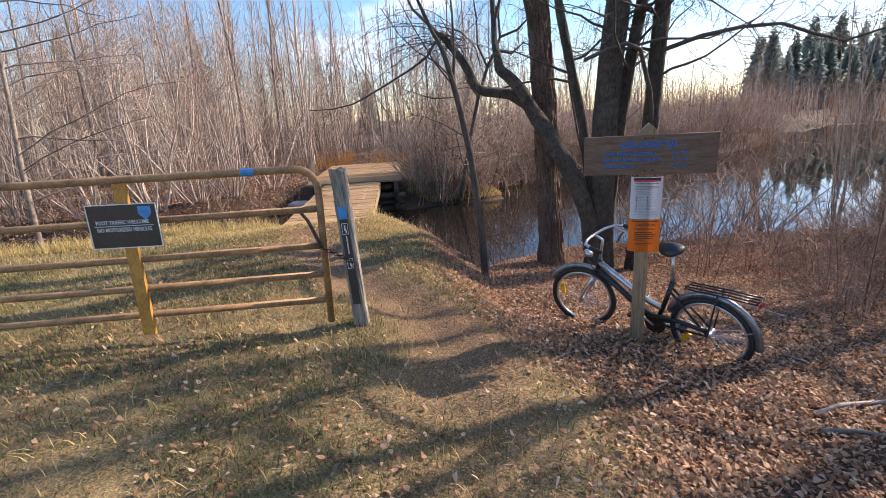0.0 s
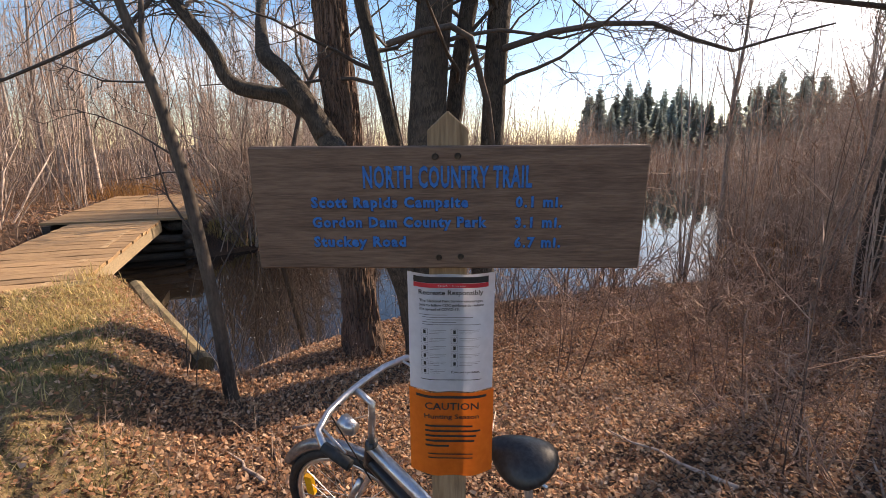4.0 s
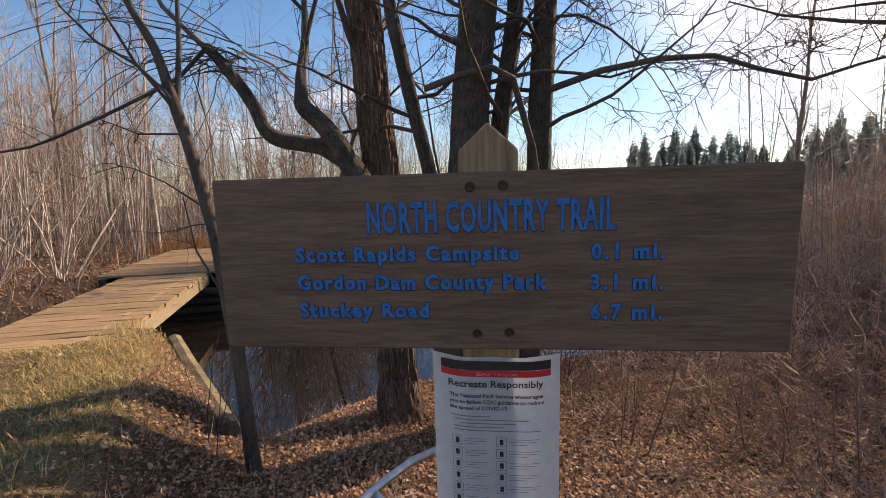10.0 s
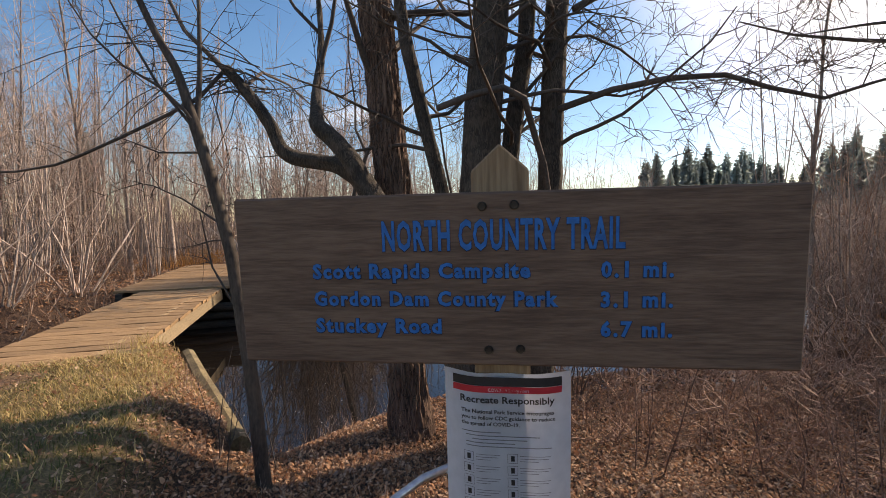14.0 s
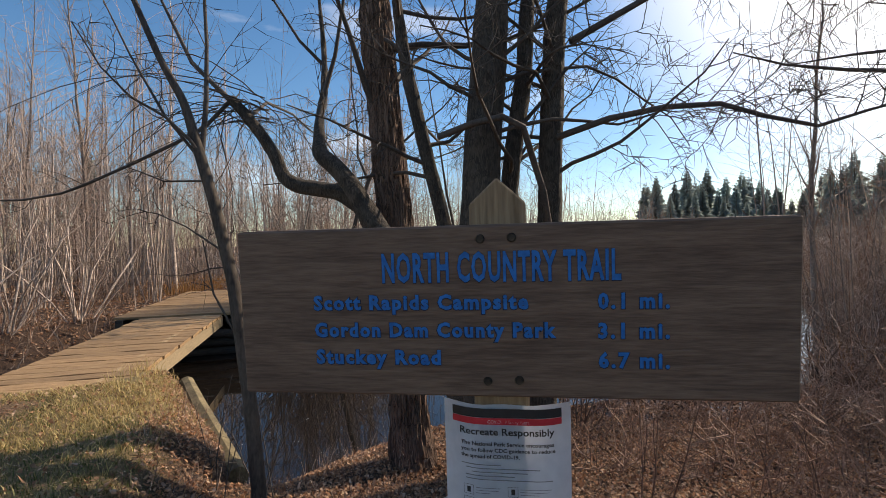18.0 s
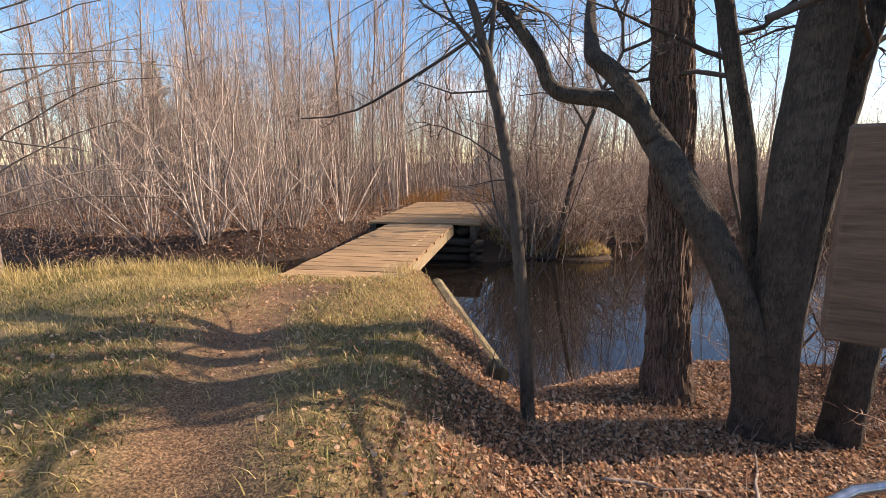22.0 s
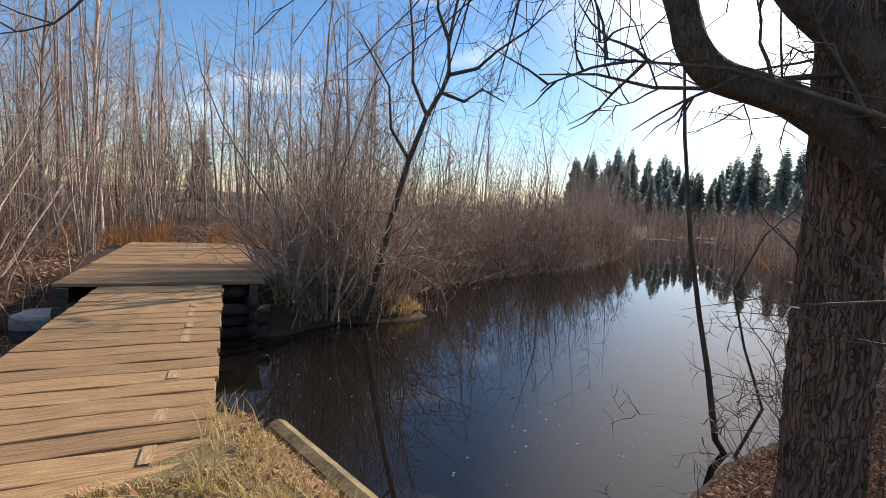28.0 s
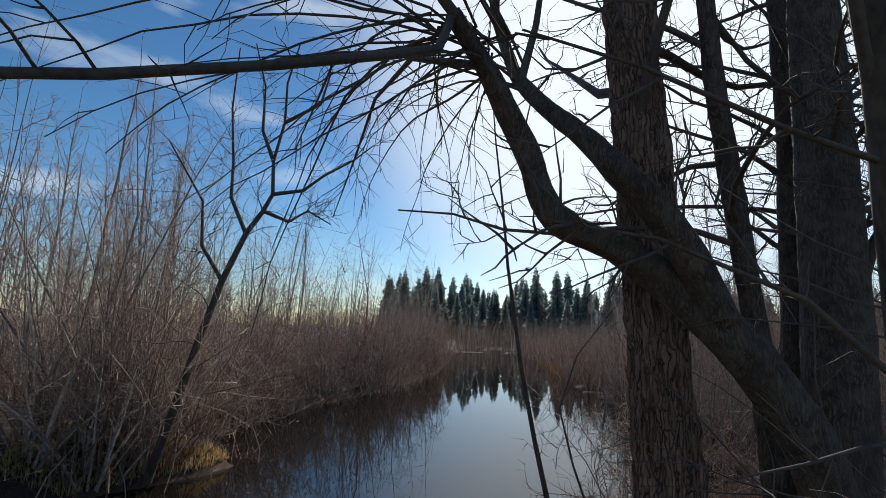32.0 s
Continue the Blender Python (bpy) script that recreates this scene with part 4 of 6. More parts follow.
    rod("kickstand", [(0.36, -0.04, 0.25), (0.3, -0.17, 0.02)], 0.008, SILVER)
    part("tail_reflector", Geo().box((0.012, 0.045, 0.032), pose(-0.31, 0, 0.63)), RED, bike, "red tail reflector")
    return bike


build_bike()

# ---- plants: generators ----


def rvec(rd, s=1.0):
    return Vector((rd.gauss(0, s), rd.gauss(0, s), rd.gauss(0, s)))


def wander(rd, start, direction, length, segs, bend_=0.12, lift=0.0):
    pts, d = [Vector(start)], Vector(direction).normalized()
    for _ in range(segs):
        d = (d + rvec(rd, bend_) + Vector((0, 0, lift))).normalized()
        pts.append(pts[-1] + d * (length / segs))
    return pts


def side_dir(rd, along, spread_, up):
    o = along.orthogonal().normalized()
    o.rotate(Matrix.Rotation(rd.uniform(0, 2 * math.pi), 3, along))
    return (along * (1 - spread_) + o * spread_ + Vector((0, 0, up))).normalized()


def twigs_on(g, rd, pts, r, count, length, depth, lift=0.04, spread_=0.6, n=3, droop=0.0, min_r=0.0022, n_seg2=False):
    """Side shoots along a limb, each with its own shoots while depth lasts."""
    for _ in range(count):
        t = rd.uniform(0.2, 1.0) * (len(pts) - 1)
        i = min(int(t), len(pts) - 2)
        p = pts[i].lerp(pts[i + 1], t - i)
        along = (pts[i + 1] - pts[i]).normalized()
        d = side_dir(rd, along, spread_, rd.uniform(-0.1, 0.3) - droop)
        ln = length * rd.uniform(0.5, 1.2) * (1.15 - 0.5 * t / len(pts))
        tw = wander(rd, p, d, ln, (2 if n_seg2 else 3) if depth == 0 else 5, 0.2, lift - droop * 0.35)
        rr = max(min(r * 0.42, 0.012) * (1 - 0.5 * t / len(pts)), min_r * (1 + depth * 0.5))
        g.tube(tw, [rr * (1 - 0.75 * k / (len(tw) - 1)) for k in range(len(tw))], n, False)
        if depth > 0:
            twigs_on(g, rd, tw, rr, max(2, int(count * 0.45)), length * 0.5, depth - 1, lift, spread_, 3, droop, min_r)


def slender_tree(seed, tall, r0, limbs, twigs, lift=0.1, first=0.3, spread_=0.5, limb_len=0.22):
    rd = random.Random(seed)
    trunk, crown = Geo(), Geo()
    pts = wander(rd, (0, 0, -0.25), (rd.gauss(0, 0.08), rd.gauss(0, 0.08), 1), tall, 9, 0.06, 0.03)
    trunk.tube(pts, [r0 * (1 - 0.9 * k / 9) for k in range(10)], 6, False)
    for _ in range(limbs):
        t = first + (1 - first) * rd.random() ** 0.8
        k = min(int(t * 9), 8)
        p = pts[k].lerp(pts[k + 1], t * 9 - k)
        d = side_dir(rd, Vector((0, 0, 1)), spread_, 0.25)
        ln = tall * limb_len * (1.25 - t) * rd.uniform(0.6, 1.2)
        lb = wander(rd, p, d, ln, 4, 0.1, lift)
        rr = max(r0 * (1 - 0.9 * t) * 0.5, 0.006)
        crown.tube(lb, [rr * (1 - 0.8 * q / 4) for q in range(5)], 3, False)
        twigs_on(crown, rd, lb, rr, twigs, ln * 0.55, 0, 0.05, 0.6, 3, min_r=0.0045, n_seg2=True)
    return trunk, crown


def shrub(seed, stems, tall, r0, twigs, fan=0.5, sub=0, bend_=0.08, lift=0.05):
    rd = random.Random(seed)
    wood, fine = Geo(), Geo()
    for _ in range(stems):
        a = rd.uniform(0, 2 * math.pi)
        d = Vector((math.cos(a) * fan * rd.uniform(0.1, 1), math.sin(a) * fan * rd.uniform(0.1, 1), 1))
        ln = tall * rd.uniform(0.55, 1.1)
        pts = wander(rd, (math.cos(a) * 0.2 * rd.random(), math.sin(a) * 0.2 * rd.random(), -0.12), d, ln, 6, bend_, lift)
        rr = r0 * rd.uniform(0.6, 1.15)
        wood.tube(pts, [rr * (1 - 0.85 * k / 6) for k in range(7)], 4, False)
        twigs_on(fine, rd, pts, rr * 0.7, twigs, ln * 0.3, sub, 0.03, 0.68, 3, min_r=0.005, n_seg2=True)
    return wood, fine


def plant_pair(name, geos, materials, part_names, label, category, group):
    """A prototype plant, kept off stage until its first place is known."""
    meshes = [g.mesh(p, m, True) for g, m, p in zip(geos, materials, part_names)]

    def place(x, y, turn, scale, lean=0.0, z=None):
        root = new(name)
        tagged(root, label, category, group)
        zz = h_at(x, y) if z is None else z
        root.matrix_world = pose(x, y, zz, lean, 0, turn) @ Matrix.Diagonal((scale, scale, scale, 1))
        for p, me_ in zip(part_names, meshes):
            o = new(p, me_)
            if p in ("brushwood", "twig_haze"):
                o["kind"] = "stuff"
            o.parent = root
        return root
    return place


GREY_TREES = [plant_pair("bare_tree", slender_tree(10 + i, (7.5, 9.5, 6.5, 11.0, 8.5)[i], (0.042, 0.06, 0.034, 0.075, 0.05)[i], (30, 34, 26, 36, 30)[i], 5, 0.12, 0.22, 0.42, 0.17),
                         (BARK_GREY, TWIG), ("trunk", "crown"), "slender leafless grey-barked tree in the woods", "tree", "bare woodland trees") for i in range(5)]
SHRUBS = [plant_pair("alder_shrub", shrub(40 + i, (9, 11, 8, 10)[i], (3.0, 2.5, 3.7, 3.3)[i], (0.017, 0.015, 0.02, 0.018)[i], 6, (0.8, 1.0, 0.65, 0.9)[i], 1, 0.2, 0.0),
                     (BARK_BROWN, TWIG), ("brushwood", "twig_haze"), "leafless multi-stemmed alder shrub", "shrub", "alder thicket") for i in range(4)]
CLUMPS = [plant_pair("alder_clump", shrub(140 + i, (7, 8, 6, 7)[i], (6.8, 5.8, 7.8, 6.3)[i], (0.021, 0.018, 0.027, 0.02)[i], 13, (0.2, 0.3, 0.16, 0.24)[i], 0, 0.055, 0.035),
                     (BARK_GREY, TWIG), ("brushwood", "twig_haze"), "tall leafless multi-stemmed alder clump in the woods", "tree", "alder woods") for i in range(4)]
WHIPS = [plant_pair("whip_sapling", shrub(340 + i, (1, 2, 3)[i], (2.0, 1.6, 1.3)[i], (0.0085, 0.0075, 0.007)[i], 9, (0.15, 0.35, 0.5)[i], 0, 0.1, 0.03), (BARK_RED, TWIG_RED), ("stem", "twig_haze"),
                    "thin upright reddish-brown leafless sapling in the leaf litter", "sapling", "saplings on the slope") for i in range(3)]
BRAMBLES = [plant_pair("bramble", shrub(60 + i, 9, (1.4, 1.1, 1.7)[i], 0.0062, 5, 1.8, 1, 0.24, -0.05), (TWIG_RED, TWIG_RED), ("brushwood", "twig_haze"),
                       "tangled leafless reddish-brown bramble on the leaf litter", "bramble", "brambles on the slope") for i in range(3)]


CROOKED = [plant_pair("alder_shrub", shrub(240 + i, (11, 13)[i], (4.2, 3.4)[i], (0.024, 0.02)[i], 5, (0.6, 0.85)[i], 1, 0.17, 0.04), (BARK_GREY, TWIG), ("brushwood", "twig_haze"),
                      "crooked pale-stemmed leafless alder shrub at the water's edge", "shrub", "waterside alders") for i in range(2)]


def spruce_geo(seed, tall):
    rd = random.Random(seed)
    trunk, crown = Geo(), Geo()
    trunk.tube([(0, 0, -0.3), (0, 0, tall * 0.5), (0, 0, tall)], [0.16, 0.09, 0.01], 6, False)
    tiers = 46
    for i in range(tiers):
        t = i / tiers
        z = tall * (0.1 + 0.9 * t)
        reach = tall * 0.2 * (1 - t) ** 0.75 * rd.uniform(0.75, 1.15) + 0.12
        for k in range(9):
            a = 2 * math.pi * (k + rd.random()) / 9
            r_ = reach * rd.uniform(0.45, 1.25)
            z = tall * (0.1 + 0.9 * t) + rd.uniform(-0.035, 0.035) * tall * (1 - t)
            d = Vector((math.cos(a), math.sin(a), 0))
            s = Vector((-d.y, d.x, 0)) * r_ * 0.24
            b = len(crown.v)
            crown.v += [Vector((0, 0, z)), d * r_ * 0.6 + s + Vector((0, 0, z - 0.06 * r_)), d * r_ + Vector((0, 0, z - 0.28 * r_)), d * r_ * 0.6 - s + Vector((0, 0, z - 0.06 * r_)), d * r_ * 0.55 + Vector((0, 0, z - 0.6 * r_))]
            crown.f += [(b, b + 1, b + 2), (b, b + 2, b + 3), (b, b + 2, b + 4)]
    return trunk, crown


SPRUCES = [plant_pair("spruce_tree", spruce_geo(80 + i, (11, 13, 9)[i]), (BARK_DARK, NEEDLE_HAZED), ("trunk", "crown"), "spruce in the distant forest edge, its green paled to paint in haze", "spruce", "distant spruces") for i in range(3)]

# ---- plants: woods and thickets ----
rd = random.Random(77)


def clear_of_trail(x, y):
    axis = B0 + AX * (y - B0.y) / AX.y - SX * 0.75
    return abs(x - axis.x) > (2.0 if y < 18.5 else 1.0) or y > 24


def fill(kinds, count, area, keep, lo, hi, lean=3.0):
    left, tries = count, 0
    while left and tries < count * 40:
        tries += 1
        x, y = rd.uniform(area[0], area[1]), rd.uniform(area[2], area[3])
        if keep(x, y, float(shore_distance(x, y))):
            kinds[rd.randrange(len(kinds))](x, y, rd.uniform(0, 360), rd.uniform(lo, hi), rd.uniform(-lean, lean))
            left -= 1


# woods and alder thicket beyond the river, brush along its right bank
fill(CLUMPS, 110, (-26, -0.5, 11.5, 24), lambda x, y, d: d > 1.6 and clear_of_trail(x, y), 0.85, 1.35, 2.0)
fill(CLUMPS, 60, (-34, 12, 20, 38), lambda x, y, d: d > 2 and (y > 26 or x < 0) and clear_of_trail(x, y), 0.8, 1.2, 2.0)
fill(GREY_TREES, 190, (-34, 6, 12.5, 34), lambda x, y, d: d > 2 and clear_of_trail(x, y) and (x < 0 or rd.random() < 0.35), 0.75, 1.15, 2.0)
fill(GREY_TREES, 60, (-40, 10, 30, 50), lambda x, y, d: d > 2 and clear_of_trail(x, y), 0.8, 1.1, 2.0)
fill(SHRUBS, 38, (-20, 0, 10, 20), lambda x, y, d: 1.2 < d < 7 and clear_of_trail(x, y), 0.4, 0.75)
fill(SHRUBS, 110, (-1, 20, 14.5, 34), lambda x, y, d: -0.15 < d < 2.2 and x < y * 0.8 - 4, 0.6, 0.95)
fill(SHRUBS, 34, (2.8, 22, 2, 26), lambda x, y, d: 0.3 < d < 5 and (x > 6.5 or y > 8.2) and y < 10 + (x - 4) * 1.1 and not (x < 5.0 and y < 7.6) and not (x < 7.8 and y < 6.8), 0.5, 0.85)
fill(GREY_TREES, 40, (9, 44, -6, 36), lambda x, y, d: d > 2 and y < 10 + (x - 4) * 1.1, 0.5, 0.85)
fill(CLUMPS, 36, (8.5, 24, 3.0, 17), lambda x, y, d: 0.3 < d and y < 10 + (x - 4) * 1.1 and x - 0.6 > 0.8 * (y - 0.7), 0.45, 0.8)
fill(CLUMPS, 45, (6.0, 20, 6.5, 19), lambda x, y, d: 0.3 < d and 56 < math.degrees(math.atan2(x + 1.48, y - 5.06)) < 84 and math.hypot(x + 1.48, y - 5.06) > 9, 0.6, 0.85)
fill(SHRUBS, 30, (4.4, 14, 6.5, 14), lambda x, y, d: 0.3 < d and 57 < math.degrees(math.atan2(x + 1.48, y - 5.06)) < 84 and math.hypot(x + 1.48, y - 5.06) > 6.5, 0.5, 0.8)
fill(GREY_TREES, 22, (5.5, 16, 5.0, 15), lambda x, y, d: 0.3 < d and 58 < math.degrees(math.atan2(x + 1.48, y - 5.06)) < 86 and math.hypot(x + 1.48, y - 5.06) > 8.5, 0.55, 0.85)
fill(CLUMPS, 28, (4.6, 24, 8.6, 26), lambda x, y, d: 0.2 < d < 4 and y < 10 + (x - 4) * 1.1, 0.36, 0.62)
fill(CLUMPS, 24, (-30, -9, 1, 6.2), lambda x, y, d: d > 0.8, 0.7, 1.0)
fill(CLUMPS, 30, (-3, 14, 19, 33), lambda x, y, d: d > 0.6 and x < y * 0.8 - 6 and clear_of_trail(x, y), 0.6, 0.95, 2.0)
for i in range(80):  # brambles on the leafy slope
    x, y = rd.uniform(2.4, 8.5), rd.uniform(2.0, 8.8)
    if shore_distance(x, y) < 0.3 or (x < 3.4 and y < 4):
        continue
    BRAMBLES[rd.randrange(3)](x, y, rd.uniform(0, 360), rd.uniform(0.5, 1.0))
for i in range(120):  # whips on the leafy slope
    x, y = rd.uniform(2.5, 9.0), rd.uniform(1.8, 9.0)
    if shore_distance(x, y) < 0.2 or (x < 3.2 and y < 4.6) or rd.random() > 0.35 + 0.1 * x:
        continue
    WHIPS[rd.randrange(3)](x, y, rd.uniform(0, 360), rd.uniform(0.55, 1.25), rd.uniform(-9, 9))
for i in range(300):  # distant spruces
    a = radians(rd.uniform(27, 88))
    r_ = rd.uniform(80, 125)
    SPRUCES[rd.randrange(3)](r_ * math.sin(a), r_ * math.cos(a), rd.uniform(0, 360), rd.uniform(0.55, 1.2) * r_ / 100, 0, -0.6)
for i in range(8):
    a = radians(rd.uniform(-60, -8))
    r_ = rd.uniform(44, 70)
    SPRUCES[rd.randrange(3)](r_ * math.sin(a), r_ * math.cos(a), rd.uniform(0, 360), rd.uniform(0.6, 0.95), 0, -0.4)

# ---- trees beside the trail ----


def big_trunk(name, pts, radii, material, n=40, rough=0.02, ridges=11):
    """A trunk of furrowed bark along a line."""
    g = Geo()
    fine_pts, fine_r = [], []
    for i in range(len(pts) - 1):
        steps = max(3, int((Vector(pts[i + 1]) - Vector(pts[i])).length / 0.045))
        for s in range(steps):
            fine_pts.append(Vector(pts[i]).lerp(Vector(pts[i + 1]), s / steps))
            fine_r.append(radii[i] + (radii[i + 1] - radii[i]) * s / steps)
    fine_pts.append(Vector(pts[-1]))
    fine_r.append(radii[-1])
    for _ in range(2):
        fine_pts = [fine_pts[0]] + [(fine_pts[i - 1] + fine_pts[i] * 2 + fine_pts[i + 1]) / 4 for i in range(1, len(fine_pts) - 1)] + [fine_pts[-1]]
    g.tube(fine_pts, fine_r, n, True)
    for i, v in enumerate(g.v):
        c, r_ = fine_pts[i // n], fine_r[i // n]
        a = 2 * math.pi * (i % n) / n
        out = (v - c)
        q = Vector((math.cos(a) * ridges * 0.45, math.sin(a) * ridges * 0.45, c.z * 3.2))
        k = abs(noise.noise(q)) + 0.5 * abs(noise.noise(q * 2.3)) - 0.35
        g.v[i] = c + out * (1 + k * rough / max(r_, 0.02) * 1.0)
    return g


def limb(g, rd_, pts, r0, r1, twig_count, twig_len, depth, n=8, droop=0.0, spread_=0.6):
    pts = [Vector(p) for p in pts]
    g.tube(pts, [r0 + (r1 - r0) * i / (len(pts) - 1) for i in range(len(pts))], n, False)
    twigs_on(g, rd_, pts, r1 + (r0 - r1) * 0.3, twig_count, twig_len, depth, 0.03, spread_, 3, droop, min_r=0.0028)


rt = random.Random(9)
# tall rough-barked tree at the water's edge
t1 = thing("rough_barked_tree", pose(0, 0, 0), "tall rough-barked leafless tree at the river's edge", "tree")
part("trunk", big_trunk("trunk", [(1.13, 6.45, -0.6), (1.09, 6.45, -0.1), (1.03, 6.45, 0.9), (0.98, 6.46, 1.9), (0.92, 6.46, 2.6), (0.85, 6.46, 3.4), (0.74, 6.45, 5.5), (0.68, 6.45, 9.0)],
                        [0.24, 0.175, 0.158, 0.15, 0.145, 0.138, 0.1, 0.04], BARK_ROUGH, 72, 0.045, 22), BARK_ROUGH, t1, smooth=False)
g = Geo()
for (z, az, ln, el) in ((2.75, -150, 1.4, 0.9), (3.3, 80, 2.4, 0.25), (3.9, -60, 2.2, 0.35), (4.4, 150, 2.4, 0.3), (4.9, 20, 2.6, 0.35), (5.6, -120, 2.2, 0.5), (6.3, 100, 2.0, 0.5), (7, -20, 1.8, 0.6), (3.0, 15, 2.2, 0.15)):
    a = radians(az)
    limb(g, rt, wander(rt, (0.86, 6.45, z), (math.sin(a), math.cos(a), el), ln, 6, 0.13, 0.02), 0.035, 0.008, 7, 0.7, 2, 6, 0.05)
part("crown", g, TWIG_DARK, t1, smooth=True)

# leaning tree with the bent limb over the water
t2 = thing("leaning_tree", pose(0, 0, 0), "dark leaning tree with bent limb reaching over the river", "tree")
part("trunk", big_trunk("trunk", [(1.68, 6.08, -0.6), (1.62, 5.98, -0.15), (1.52, 5.87, 0.35), (1.34, 5.82, 0.8), (1.12, 5.87, 1.22), (0.92, 6.0, 1.56), (0.72, 6.26, 1.89), (0.5, 6.36, 2.02), (0.12, 6.38, 2.08), (0.01, 6.38, 2.16), (-0.05, 6.4, 2.35),
                                          (-0.25, 6.42, 2.64), (-0.45, 6.44, 2.87)],
                        [0.18, 0.135, 0.115, 0.11, 0.108, 0.105, 0.088, 0.07, 0.063, 0.058, 0.052, 0.045, 0.036], BARK_DARK, 28, 0.018, 8), BARK_DARK, t2, smooth=True)
part("fork", big_trunk("fork", [(0.84, 6.05, 1.68), (0.66, 6.12, 2.02), (0.5, 6.18, 2.22), (0.36, 6.24, 2.33), (0.33, 6.38, 2.52), (0.3, 6.6, 2.75), (0.3, 6.85, 3.05), (0.28, 7.0, 3.5), (0.2, 7.1, 4.4)],
                       [0.08, 0.08, 0.074, 0.066, 0.052, 0.043, 0.036, 0.025, 0.012], BARK_DARK, 22, 0.016, 7), BARK_DARK, t2, "crooked upright fork", smooth=True)
g = Geo()
limb(g, rt, [(0.3, 6.8, 3.0), (0.42, 6.8, 3.4), (0.52, 6.8, 4.0), (0.6, 6.8, 4.7)], 0.026, 0.008, 8, 0.7, 1, 7)
limb(g, rt, [(0.29, 6.95, 3.35), (0.05, 6.95, 3.6), (-0.2, 6.9, 4.0), (-0.3, 6.9, 4.6)], 0.02, 0.006, 8, 0.7, 1, 6)
limb(g, rt, [(-0.45, 6.44, 2.85), (-0.62, 6.28, 2.56), (-0.84, 6.2, 2.41), (-1.17, 6.18, 2.24), (-1.5, 6.13, 2.07), (-1.66, 6.1, 2.0), (-1.95, 6.1, 1.95), (-2.3, 6.15, 1.95)], 0.018, 0.007, 5, 0.4, 1, 7, 0.0)
for k in range(36):  # long drooping shoots from the limb's end
    a = radians(rt.uniform(-150, 40))
    limb(g, rt, wander(rt, (-0.35 + rt.uniform(-0.25, 0.3), 6.42, 2.75 + rt.uniform(-0.1, 0.15)), (math.sin(a), math.cos(a) * 0.8, rt.uniform(0.0, 0.7)), rt.uniform(0.8, 1.9), 10, 0.1, -0.12), 0.0065, 0.0018, 5, 0.35, 0, 4, 0.3)
limb(g, rt, [(-0.44, 6.42, 2.84), (-0.8, 6.5, 3.2), (-1.1, 6.6, 3.8), (-1.3, 6.7, 4.6)], 0.026, 0.006, 12, 0.8, 1, 6, 0.1)
limb(g, rt, [(-0.3, 6.45, 2.7), (-0.3, 7.0, 3.0), (-0.2, 7.6, 3.05), (0.0, 8.3, 2.9), (0.1, 8.9, 2.55)], 0.02, 0.004, 9, 0.6, 1, 5, 0.35)
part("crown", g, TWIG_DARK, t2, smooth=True)

